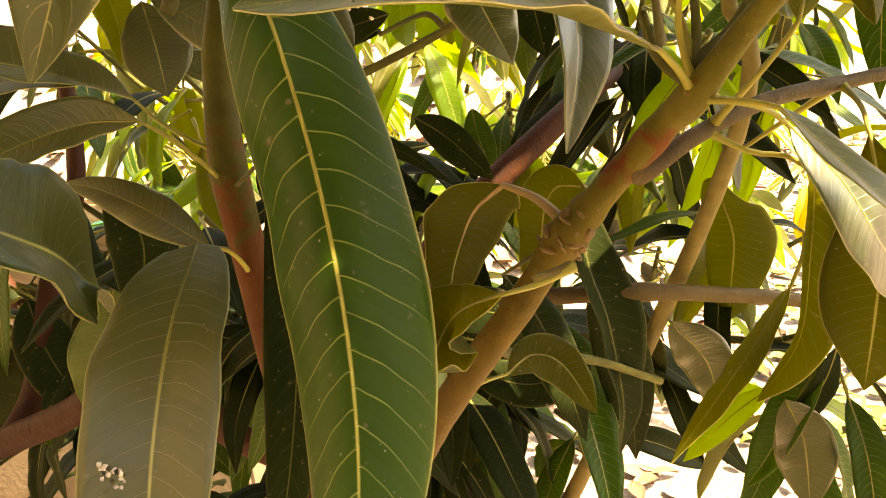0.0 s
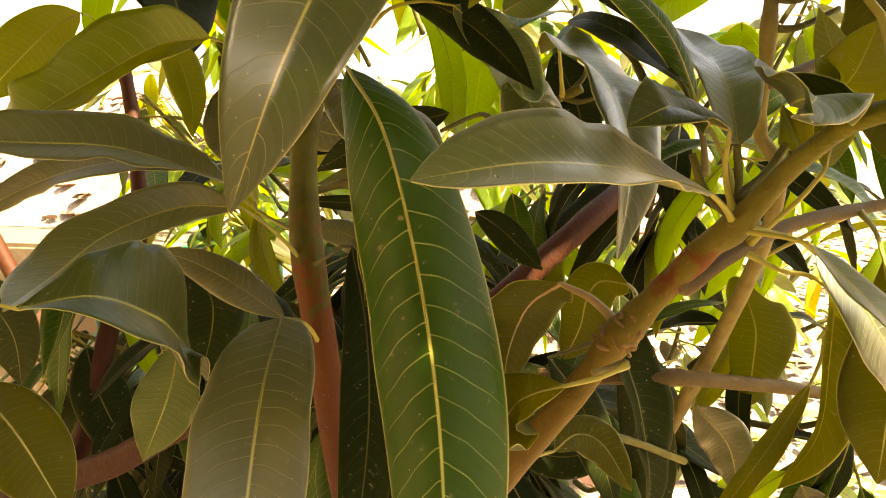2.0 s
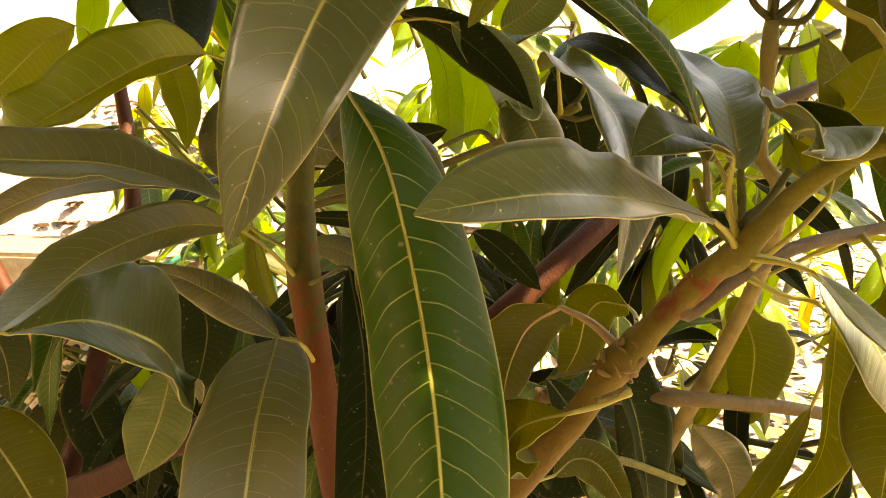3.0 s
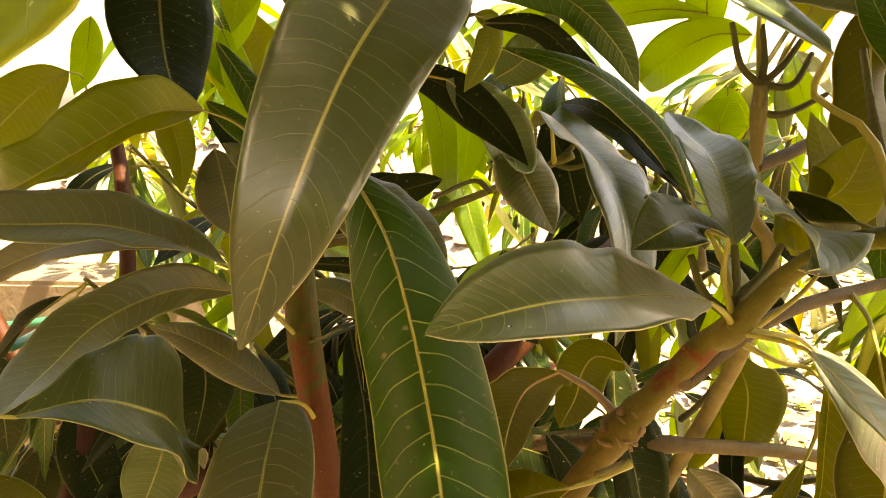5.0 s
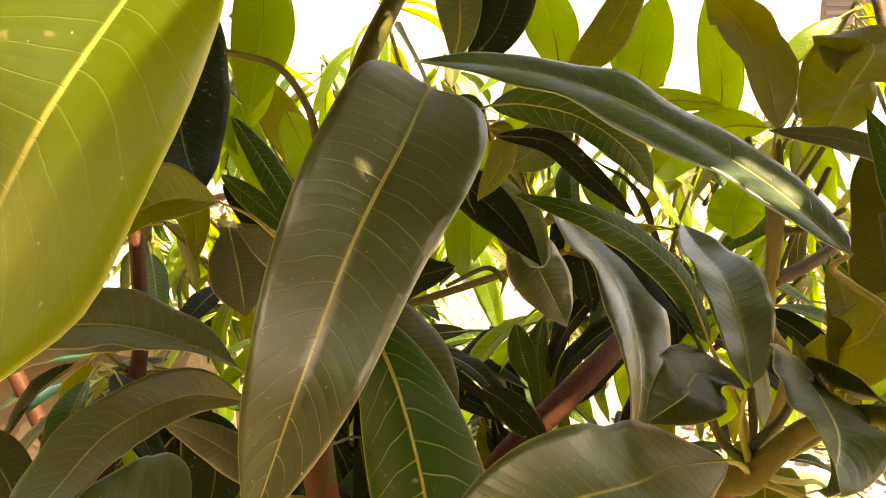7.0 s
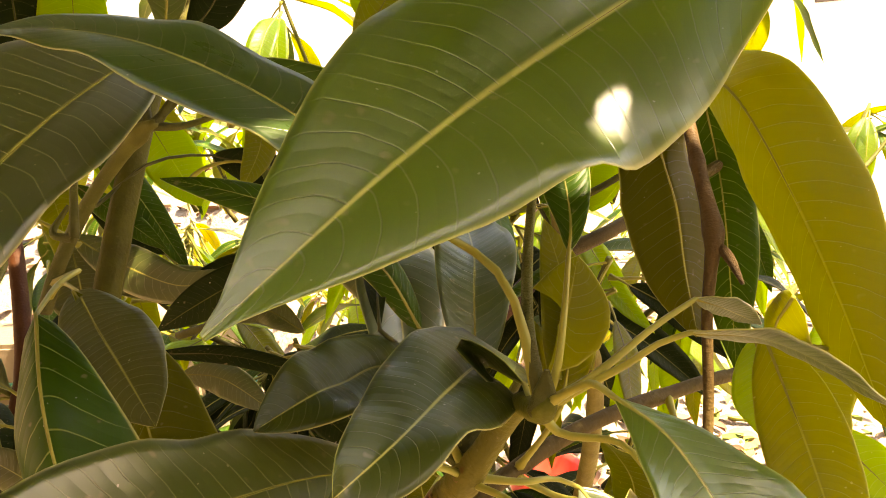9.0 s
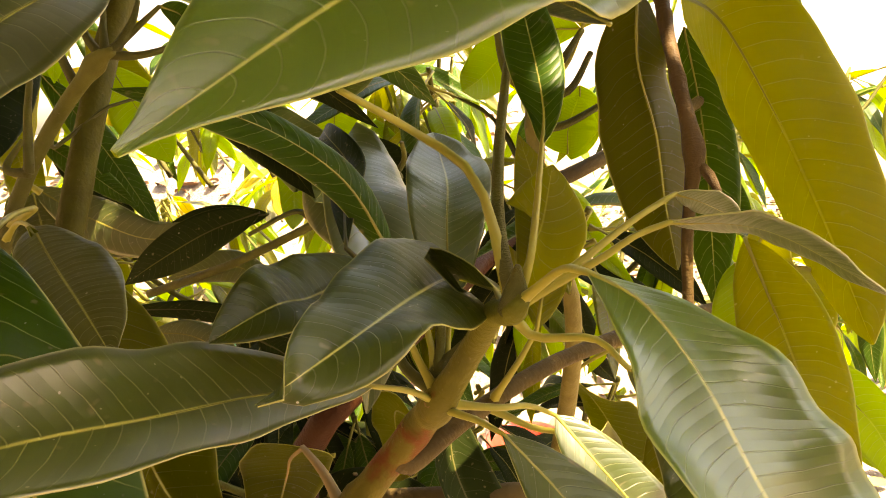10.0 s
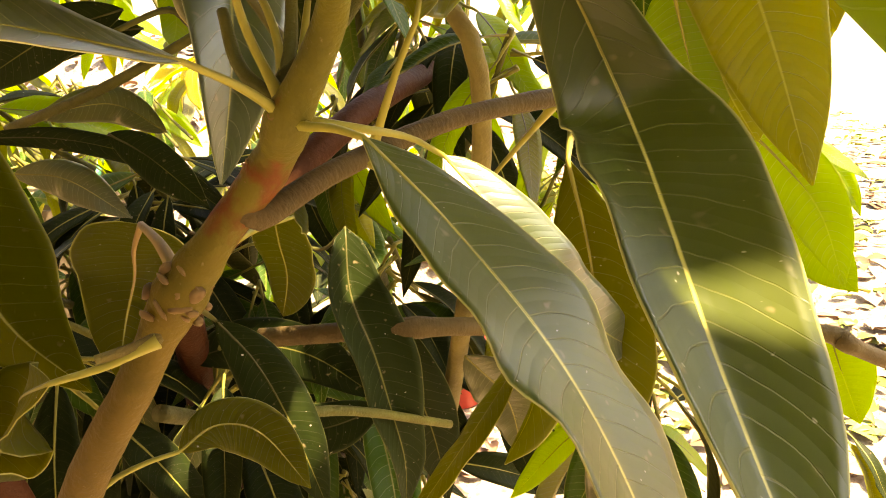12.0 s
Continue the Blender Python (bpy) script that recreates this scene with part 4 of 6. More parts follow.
leaf([(0.1109, 0.2835, 1.4466), (0.0955, 0.3093, 1.4437), (0.0879, 0.2776, 1.4475), (0.0797, 0.2405, 1.4489), (0.0648, 0.2092, 1.4457)], 0.0450, (0.6600, 0.2171, 0.7192), (-0.4575, -0.8764, -0.1504), fold=22.5, peak=0.41, blunt=0.69, curl=0.13, look_of="soft", rib=0.0009, nu=30, petiole=[(0.1165, 0.2638, 1.4459), (0.1133, 0.2734, 1.4455)], label="small grey-green leaf with a pointed tip")  # small
leaf([(0.1338, 0.2250, 1.4657), (0.1432, 0.2132, 1.4615), (0.1511, 0.2022, 1.4506), (0.1578, 0.1920, 1.4356), (0.1658, 0.1850, 1.4200), (0.1770, 0.1740, 1.4040)], 0.0472, (0.0284, -0.1629, 0.9862), (0.2069, 0.0512, 0.9770), fold=-10.7, peak=0.65, blunt=0.58, curl=-0.25, look_of="sheen", rib=0.0009, nu=34, petiole=[(0.1165, 0.2638, 1.4459), (0.1237, 0.2551, 1.4548), (0.1295, 0.2427, 1.4622)], label="pale green close leaf with a sheen")  # tip leaf a
leaf([(0.1579, 0.2645, 1.4673), (0.1737, 0.2610, 1.4666), (0.1863, 0.2563, 1.4622), (0.2058, 0.2502, 1.4489)], 0.0159, (-0.1566, -0.5293, -0.8339), (-0.5992, -0.3426, -0.7236), look_of="silver", fold=12, rib=0.0009, petiole=[(0.1165, 0.2638, 1.4459), (0.1390, 0.2633, 1.4585), (0.1490, 0.2648, 1.4642)])  # tip leaf edge
leaf([(0.1628, 0.2824, 1.4717), (0.1705, 0.2829, 1.4688), (0.1828, 0.2882, 1.4614)], 0.0110, (-0.1999, -0.7230, -0.6613), (-0.1695, -0.6441, -0.7459), look_of="silver", fold=10, rib=0.0009, petiole=[(0.1165, 0.2638, 1.4459), (0.1315, 0.2645, 1.4559), (0.1492, 0.2742, 1.4660)])  # tip leaf edge 2
leaf([(0.1433, 0.2427, 1.4371), (0.1554, 0.2637, 1.4225), (0.1674, 0.2644, 1.3974), (0.1672, 0.2340, 1.3856), (0.1654, 0.2002, 1.3750), (0.1638, 0.1634, 1.3658)], 0.0301, (-0.2212, -0.9349, -0.2776), (0.1479, -0.9777, 0.1489), fold=17.4, peak=0.57, blunt=0.66, curl=-0.09, look_of="soft", rib=0.0009, nu=34, petiole=[(0.1185, 0.2678, 1.4379), (0.1216, 0.2684, 1.4366), (0.1367, 0.2555, 1.4400)], label="big green leaf with a patch of sun")  # tip leaf b
leaf([(0.1222, 0.3407, 1.4137), (0.1269, 0.3467, 1.4364), (0.1262, 0.3522, 1.4599), (0.1197, 0.3628, 1.4860)], 0.0225, (-0.0132, 0.9680, -0.2506), (0.0920, 0.9302, -0.3553), look_of="olive", fold=8, wave=0.06, petiole=[(0.1079, 0.3616, 1.3782), (0.1147, 0.3467, 1.3991)], label="yellow-green leaf with a wavy edge")  # wavy yellow
leaf([(0.1268, 0.2813, 1.4878), (0.1280, 0.2890, 1.4978), (0.1257, 0.3090, 1.5179), (0.1193, 0.3372, 1.5527)], 0.0173, (0.0646, -0.7964, 0.6013), (-0.1919, -0.7788, 0.5972), fold=14, rib=0.0009, petiole=[(0.1165, 0.2638, 1.4459), (0.1212, 0.2651, 1.4575), (0.1240, 0.2716, 1.4703)])  # up stalk leaf a

# right side, lit from behind
leaf([(0.2069, 0.4841, 1.5438), (0.2145, 0.4355, 1.5259), (0.2282, 0.4053, 1.4853), (0.2363, 0.3709, 1.4441), (0.2393, 0.3322, 1.4054)], 0.0569, (0.8533, 0.4247, -0.3024), (0.7355, 0.5904, -0.3323), fold=20.9, peak=0.42, blunt=0.56, curl=-0.11, look_of="olive", nu=32, petiole=[(0.1938, 0.5189, 1.5953), (0.1986, 0.4901, 1.5657)], label="large yellow-green leaf glowing with sun behind it")  # yellow big
leaf([(0.2190, 0.3716, 1.4458), (0.2149, 0.3831, 1.4269), (0.2231, 0.3874, 1.4067), (0.2281, 0.3838, 1.3865), (0.2391, 0.3779, 1.3662)], 0.0449, (0.7911, 0.4886, -0.3681), (0.9213, 0.3403, -0.1881), fold=25.1, peak=0.51, blunt=0.53, curl=-0.04, look_of="olive")  # yellow big low
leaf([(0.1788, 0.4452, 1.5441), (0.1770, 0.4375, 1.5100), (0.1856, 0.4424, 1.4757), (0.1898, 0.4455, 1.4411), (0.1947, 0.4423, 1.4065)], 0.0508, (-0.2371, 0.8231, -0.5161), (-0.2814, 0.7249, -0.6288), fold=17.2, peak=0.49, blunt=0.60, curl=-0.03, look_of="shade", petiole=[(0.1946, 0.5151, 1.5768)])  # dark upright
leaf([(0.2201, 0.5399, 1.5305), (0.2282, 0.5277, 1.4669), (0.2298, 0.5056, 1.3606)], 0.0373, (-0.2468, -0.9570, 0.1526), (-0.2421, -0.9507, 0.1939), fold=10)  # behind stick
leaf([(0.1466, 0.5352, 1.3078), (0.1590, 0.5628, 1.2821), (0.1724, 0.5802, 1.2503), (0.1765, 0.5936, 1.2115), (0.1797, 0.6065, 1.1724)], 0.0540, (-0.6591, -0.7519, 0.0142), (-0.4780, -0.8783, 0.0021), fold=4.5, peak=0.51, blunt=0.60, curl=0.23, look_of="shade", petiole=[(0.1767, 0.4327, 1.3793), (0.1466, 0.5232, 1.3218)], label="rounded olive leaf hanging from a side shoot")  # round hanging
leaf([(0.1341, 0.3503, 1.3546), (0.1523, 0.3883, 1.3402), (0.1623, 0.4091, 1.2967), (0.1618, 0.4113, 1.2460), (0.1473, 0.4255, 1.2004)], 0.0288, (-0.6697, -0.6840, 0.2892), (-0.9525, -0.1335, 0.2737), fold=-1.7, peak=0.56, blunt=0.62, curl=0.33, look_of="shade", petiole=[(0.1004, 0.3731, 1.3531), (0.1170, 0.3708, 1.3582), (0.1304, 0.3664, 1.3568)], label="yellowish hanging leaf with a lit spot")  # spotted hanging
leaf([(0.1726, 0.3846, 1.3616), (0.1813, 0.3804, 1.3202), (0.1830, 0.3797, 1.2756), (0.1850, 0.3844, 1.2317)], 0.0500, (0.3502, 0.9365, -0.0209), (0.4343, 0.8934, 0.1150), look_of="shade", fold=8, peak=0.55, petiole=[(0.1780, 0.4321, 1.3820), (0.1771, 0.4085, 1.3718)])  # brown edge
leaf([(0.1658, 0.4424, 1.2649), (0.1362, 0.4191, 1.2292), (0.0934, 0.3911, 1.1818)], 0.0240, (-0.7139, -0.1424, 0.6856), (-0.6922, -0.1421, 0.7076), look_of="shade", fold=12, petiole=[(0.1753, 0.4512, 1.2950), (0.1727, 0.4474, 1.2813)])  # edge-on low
leaf([(0.1266, 0.5732, 1.1858), (0.1552, 0.5686, 1.1532), (0.1651, 0.5594, 1.1118)], 0.0425, (-0.1023, -0.9935, 0.0500), (-0.3390, -0.9322, 0.1266), look_of="dusty", fold=14)  # low right a
leaf([(0.2165, 0.5681, 1.1200), (0.2310, 0.5618, 1.0876), (0.2364, 0.5485, 1.0325)], 0.0473, (-0.1624, -0.9795, 0.1191), (-0.3131, -0.9298, 0.1934), look_of="dusty", fold=12)  # low right b
leaf([(0.0675, 0.5763, 1.2281), (0.0874, 0.5833, 1.1636), (0.1009, 0.5910, 1.1053), (0.1072, 0.5971, 1.0441)], 0.0464, (0.0396, -0.9946, -0.0957), (-0.1053, -0.9884, -0.1092), look_of="deep_shade", fold=12)  # low dark hanging
leaf([(0.1899, 0.3116, 1.4513), (0.1934, 0.2828, 1.4268), (0.1961, 0.2659, 1.4068), (0.2002, 0.2529, 1.3822)], 0.0266, (0.6338, 0.5452, -0.5487), (0.5148, 0.7904, -0.3321), look_of="olive", fold=8, rib=0.0009, label="blurred yellow-green leaf close by")  # near yellow corner
leaf([(0.2079, 0.3874, 1.4232), (0.2175, 0.3875, 1.3896), (0.2232, 0.3854, 1.3660)], 0.0335, (0.2811, 0.9561, 0.0824), (0.3072, 0.9516, -0.0109), look_of="young", fold=10)  # right green a
leaf([(0.2396, 0.4142, 1.3716), (0.2610, 0.4143, 1.3528), (0.2805, 0.4127, 1.3290), (0.2949, 0.4126, 1.2942)], 0.0274, (0.0873, 0.9908, 0.1033), (0.3309, 0.9342, 0.1335), look_of="young", fold=10)  # right green b
leaf([(0.2861, 0.4807, 1.3108), (0.3053, 0.4768, 1.2962), (0.3324, 0.4688, 1.2677)], 0.0312, (0.1501, 0.9866, -0.0644), (0.2283, 0.9719, -0.0571), look_of="young", fold=8)  # right green c
leaf([(0.3456, 0.5190, 1.2260), (0.3512, 0.5120, 1.2036), (0.3628, 0.5011, 1.1683)], 0.0364, (0.4064, 0.8961, -0.1783), (0.3814, 0.9112, -0.1559), look_of="young", fold=8)  # right green d

# top, against the light
leaf([(0.0037, 0.6648, 1.5871), (-0.0036, 0.6702, 1.6257), (-0.0250, 0.6760, 1.6790)], 0.0449, (0.0405, 0.9908, -0.1295), (0.0745, 0.9941, -0.0786), look_of="young", fold=8)  # top a
leaf([(0.0043, 0.5410, 1.5793), (0.0283, 0.5275, 1.6020), (0.0577, 0.5396, 1.6521)], 0.0303, (-0.1191, -0.9037, -0.4112), (0.2595, -0.9623, 0.0814), look_of="olive", fold=18)  # top b
leaf([(0.0705, 0.6899, 1.5604), (0.0800, 0.6989, 1.6076), (0.0943, 0.7098, 1.6621)], 0.0494, (0.0626, 0.9780, -0.1990), look_of="young", fold=8)  # top c
leaf([(0.1072, 0.4099, 1.5431), (0.1084, 0.4350, 1.5713), (0.1071, 0.4665, 1.5913), (0.1046, 0.4964, 1.6100), (0.0937, 0.5262, 1.6277)], 0.0412, (-0.1402, 0.9140, 0.3807), (-0.0502, 0.9954, 0.0819), fold=8.3, peak=0.49, blunt=0.66, curl=0.18, look_of="olive", petiole=[(0.1282, 0.4648, 1.4963), (0.1289, 0.4803, 1.5306)])  # top d
leaf([(0.1564, 0.4918, 1.5324), (0.1605, 0.4753, 1.5519), (0.1600, 0.4541, 1.5669), (0.1637, 0.4424, 1.5874), (0.1402, 0.4642, 1.5943)], 0.0623, (0.0208, 0.9717, -0.2353), (-0.2201, 0.7221, -0.6558), fold=15.3, peak=0.51, blunt=0.65, curl=0.03, look_of="olive", petiole=[(0.1292, 0.4649, 1.4963), (0.1474, 0.4930, 1.5141)])  # top e
leaf([(0.1368, 0.6535, 1.5332), (0.1385, 0.6622, 1.5845), (0.1237, 0.6709, 1.6499)], 0.0378, (0.2082, 0.9634, -0.1691), (0.2422, 0.9674, -0.0739), look_of="young", fold=8)  # top f
leaf([(-0.0624, 0.4197, 1.5815), (-0.0592, 0.4242, 1.6054), (-0.0653, 0.4441, 1.6657)], 0.0271, (-0.0990, 0.9798, -0.1740), (-0.0095, 0.9494, -0.3141), fold=10)  # top g
leaf([(-0.0548, 0.4309, 1.5816), (-0.0374, 0.4371, 1.6038), (-0.0224, 0.4481, 1.6561)], 0.0318, (0.2046, -0.9727, 0.1097), (0.0959, -0.9791, 0.1796), look_of="deep_shade", fold=12)  # top h
leaf([(0.1546, 0.3476, 1.5229), (0.1297, 0.3670, 1.5370), (0.0946, 0.3836, 1.5427)], 0.0151, (-0.1625, -0.7095, 0.6857), (-0.2306, -0.7103, 0.6651), look_of="dusty", fold=16)  # top i
leaf([(0.1657, 0.6167, 1.5403), (0.1381, 0.6238, 1.5415), (0.1119, 0.6310, 1.5297), (0.0902, 0.6308, 1.5116), (0.0790, 0.6086, 1.5042)], 0.0420, (-0.1929, 0.9803, -0.0427), (-0.1397, 0.9823, -0.1247), fold=14.2, peak=0.52, blunt=0.65, curl=0.02, look_of="young", label="bright backlit leaf with fine veins")  # top j
leaf([(0.1540, 0.6535, 1.4489), (0.1560, 0.6577, 1.4694), (0.1653, 0.6635, 1.4927)], 0.0471, (0.2535, 0.9414, -0.2225), (0.1784, 0.9367, -0.3012), look_of="young", blunt=0.6)  # top k
leaf([(0.1052, 0.7453, 1.5787), (0.0828, 0.7470, 1.6003), (0.0599, 0.7529, 1.6436)], 0.0496, (0.1670, 0.9811, 0.0980), (0.2187, 0.9756, -0.0171), look_of="young")  # top l
leaf([(-0.2551, 0.6477, 1.6957), (-0.2534, 0.6377, 1.6330), (-0.2660, 0.6227, 1.5521)], 0.0547, (-0.3880, 0.9084, -0.1559), (-0.4266, 0.8989, -0.0996), look_of="young", fold=8)  # top m
leaf([(-0.3808, 0.7976, 1.5913), (-0.3522, 0.7941, 1.5463), (-0.3165, 0.7892, 1.4868)], 0.0391, (0.2771, -0.9281, 0.2485), look_of="young")  # top n
leaf([(-0.1291, 0.7269, 1.5314), (-0.1056, 0.7314, 1.4953), (-0.0948, 0.7253, 1.4539), (-0.0903, 0.7050, 1.4171), (-0.0813, 0.6662, 1.4011)], 0.0320, (-0.2083, 0.9585, -0.1946), (-0.2925, 0.9333, -0.2083), fold=11.5, peak=0.47, blunt=0.59, curl=0.11, look_of="young")  # mid bright a
leaf([(-0.0666, 0.8122, 1.5241), (-0.0724, 0.7975, 1.4642), (-0.0815, 0.7803, 1.3954)], 0.0528, (-0.1041, 0.9682, -0.2276), look_of="young")  # mid bright b
leaf([(-0.0723, 0.5466, 1.5080), (-0.0522, 0.5540, 1.4904), (-0.0335, 0.5621, 1.4708), (-0.0218, 0.5655, 1.4472), (-0.0202, 0.5414, 1.4411)], 0.0473, (-0.3578, 0.8444, -0.3987), (-0.3813, 0.8418, -0.3820), fold=7.0, peak=0.50, blunt=0.67, curl=0.20, petiole=[(-0.1382, 0.5579, 1.4949), (-0.1213, 0.5554, 1.5075), (-0.0965, 0.5520, 1.5119)])  # mid dark
leaf([(-0.0401, 0.6259, 1.5091), (-0.0125, 0.6338, 1.5275), (0.0147, 0.6459, 1.5642)], 0.0425, (-0.2451, 0.9683, -0.0478), (-0.2100, 0.9640, -0.1630))  # mid dark b
leaf([(-0.0509, 0.4873, 1.3647), (-0.0310, 0.4868, 1.3512), (-0.0030, 0.4842, 1.3242)], 0.0236, (0.0969, -0.9787, 0.1809), look_of="deep_shade", fold=14)  # mid low a
leaf([(-0.0344, 0.7419, 1.3373), (-0.0278, 0.7361, 1.3085), (-0.0152, 0.7297, 1.2739)], 0.0295, (0.0245, -0.9787, 0.2039))  # mid low b

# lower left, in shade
leaf([(-0.4943, 0.6741, 1.1726), (-0.4717, 0.6552, 1.1231), (-0.4307, 0.6433, 1.0490)], 0.0594, (0.4861, -0.7193, 0.4963), (0.5192, -0.7512, 0.4076), look_of="deep_shade", fold=10)  # ll dark
leaf([(-0.5303, 0.6690, 1.1266), (-0.5414, 0.6562, 1.0782), (-0.5463, 0.6443, 1.0297)], 0.0498, (-0.5316, 0.8411, -0.0995), (-0.5689, 0.8101, -0.1417), look_of="deep_shade")  # ll olive
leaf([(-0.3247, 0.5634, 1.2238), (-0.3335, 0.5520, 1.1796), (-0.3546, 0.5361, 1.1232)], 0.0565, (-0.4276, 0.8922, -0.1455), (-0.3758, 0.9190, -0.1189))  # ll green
leaf([(-0.2999, 0.5464, 1.3145), (-0.2767, 0.5392, 1.2707), (-0.2855, 0.5241, 1.2108)], 0.0520, (0.3976, -0.8488, 0.3486), (0.4076, -0.8978, 0.1666), look_of="deep_shade")  # ll deep
leaf([(-0.1818, 0.4535, 1.2935), (-0.2218, 0.4635, 1.3146), (-0.2589, 0.4723, 1.3286), (-0.2887, 0.4796, 1.3327)], 0.0287, (0.1408, -0.7644, 0.6291), (-0.1282, -0.8242, 0.5517), look_of="dull", petiole=[(-0.1712, 0.4628, 1.2831)])  # ll grey
leaf([(-0.3369, 0.3478, 1.2828), (-0.3099, 0.3446, 1.2537), (-0.2791, 0.3373, 1.2052)], 0.0496, (0.4947, -0.6853, 0.5345), (0.5663, -0.6829, 0.4614), look_of="shade")  # ll corner
leaf([(-0.5004, 0.5359, 1.2938), (-0.4604, 0.5300, 1.2460), (-0.4495, 0.5203, 1.1984)], 0.0488, (-0.4790, 0.7281, -0.4903), (-0.6192, 0.7298, -0.2898), look_of="deep_shade")  # ll corner 2
leaf([(-0.4874, 0.7262, 1.5262), (-0.5221, 0.7170, 1.5062), (-0.5906, 0.6920, 1.4374)], 0.0650, (0.3571, -0.9129, -0.1977), (0.4785, -0.8629, -0.1625), look_of="olive", fold=14, petiole=[(-0.5295, 0.8253, 1.4864), (-0.5035, 0.7748, 1.5214)])  # ul a
leaf([(-0.4958, 0.7915, 1.5889), (-0.5008, 0.7794, 1.5398), (-0.5124, 0.7693, 1.5030)], 0.0347, (0.5689, -0.8101, 0.1417), (0.5767, -0.8159, 0.0427), look_of="young")  # ul b
leaf([(-0.1131, 0.5602, 1.5168), (-0.0770, 0.5512, 1.5047), (-0.0423, 0.5389, 1.4792), (-0.0116, 0.5141, 1.4470)], 0.0337, (-0.1751, -0.9647, 0.1965), (-0.0758, -0.8241, 0.5613), look_of="deep_shade", fold=14, petiole=[(-0.1370, 0.4540, 1.5045), (-0.1728, 0.5060, 1.4920), (-0.1534, 0.5340, 1.5131), (-0.1368, 0.5527, 1.5185)])  # left arch dark
leaf([(-0.3782, 0.7993, 1.5643), (-0.3204, 0.7878, 1.4878), (-0.2605, 0.7733, 1.3973)], 0.0374, (-0.3087, 0.8784, -0.3649), (-0.3400, 0.8670, -0.3643), look_of="young")  # left far a
leaf([(-0.3402, 0.7250, 1.4942), (-0.2955, 0.7221, 1.4602), (-0.2484, 0.7189, 1.4235)], 0.0260, (0.2050, -0.9152, 0.3470))  # left far b
leaf([(-0.3625, 0.8737, 1.6086), (-0.3202, 0.8636, 1.5453), (-0.2750, 0.8502, 1.4669)], 0.0541, (-0.2776, 0.9022, -0.3300), (-0.3117, 0.8905, -0.3314), look_of="olive")  # left far c
leaf([(-0.3119, 0.8224, 1.3680), (-0.3500, 0.8251, 1.3981), (-0.3945, 0.8258, 1.4226)], 0.0393, (0.2368, -0.8937, 0.3810), (0.1729, -0.9250, 0.3384), look_of="dusty")  # left far d
leaf([(-0.1026, 0.6717, 1.4150), (-0.1617, 0.6638, 1.4105), (-0.2243, 0.6506, 1.3857)], 0.0293, (0.1092, -0.9594, 0.2602), (0.1369, -0.9754, 0.1728), look_of="deep_shade")  # left far e
leaf([(-0.4611, 0.9784, 1.5751), (-0.4275, 0.9751, 1.5448), (-0.3880, 0.9675, 1.4932)], 0.0567, (-0.1856, 0.9334, -0.3072), (-0.2768, 0.8968, -0.3452), look_of="yellow", label="yellowing leaf")  # left far yellow
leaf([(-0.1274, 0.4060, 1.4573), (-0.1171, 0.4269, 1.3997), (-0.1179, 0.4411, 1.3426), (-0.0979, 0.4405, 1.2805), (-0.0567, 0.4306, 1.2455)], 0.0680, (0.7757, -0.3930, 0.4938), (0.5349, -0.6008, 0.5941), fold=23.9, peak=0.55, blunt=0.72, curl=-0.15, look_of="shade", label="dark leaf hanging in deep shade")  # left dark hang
leaf([(-0.2346, 0.6375, 1.3451), (-0.1610, 0.6391, 1.3403), (-0.0923, 0.6355, 1.3198), (-0.0413, 0.6271, 1.2870)], 0.0188, (0.0349, -0.9790, 0.2008), (0.0971, -0.9177, 0.3853), look_of="deep_shade", fold=14)  # left arch low
leaf([(-0.2390, 0.6882, 1.3071), (-0.1959, 0.6879, 1.3004), (-0.1435, 0.6795, 1.2675)], 0.0329, (0.0358, -0.9613, 0.2730), (0.1392, -0.8840, 0.4463), look_of="dusty", fold=12)  # left grey low
leaf([(-0.1287, 0.7415, 1.3274), (-0.1764, 0.7478, 1.3533), (-0.2452, 0.7423, 1.3454)], 0.0342, (0.0552, -0.9421, 0.3308), (0.0748, -0.9962, 0.0451), look_of="dusty", fold=12)  # left grey low b
leaf([(-0.1302, 0.4137, 1.4554), (-0.1048, 0.3885, 1.4413), (-0.0771, 0.3633, 1.4259), (-0.0530, 0.3424, 1.4086)], 0.0466, (0.0314, -0.4619, 0.8864), (0.1096, -0.5577, 0.8228), look_of="dull", fold=12, peak=0.5, blunt=0.65, petiole=[(-0.1801, 0.4559, 1.4439), (-0.1553, 0.4359, 1.4551)])  # left brown
leaf([(-0.2845, 0.6298, 1.4569), (-0.2411, 0.6298, 1.4284), (-0.1904, 0.6322, 1.4065), (-0.1477, 0.6404, 1.4174)], 0.0402, (0.2315, -0.9070, 0.3517), (0.1666, -0.9821, 0.0879), look_of="dusty", fold=12)  # pale behind
leaf([(-0.0825, 0.6000, 1.4275), (-0.1217, 0.5923, 1.4166), (-0.1663, 0.5921, 1.3960), (-0.1987, 0.5942, 1.3782)], 0.0353, (0.1619, -0.9804, 0.1124), (-0.0162, -0.9961, -0.0865), look_of="deep_shade", fold=14)  # dark slant
leaf([(-0.0460, 0.4595, 1.5446), (-0.0361, 0.4650, 1.5397), (-0.0389, 0.4661, 1.5218), (-0.0528, 0.4643, 1.4981)], 0.0193, (0.4604, -0.8853, -0.0650), (0.3191, -0.9404, -0.1172), look_of="olive", fold=12)  # whorl a
leaf([(-0.0663, 0.4604, 1.5624), (-0.0568, 0.4656, 1.5562), (-0.0527, 0.4727, 1.5382)], 0.0154, (0.3266, -0.9094, -0.2575), (0.2847, -0.9121, -0.2949), fold=16)  # whorl b
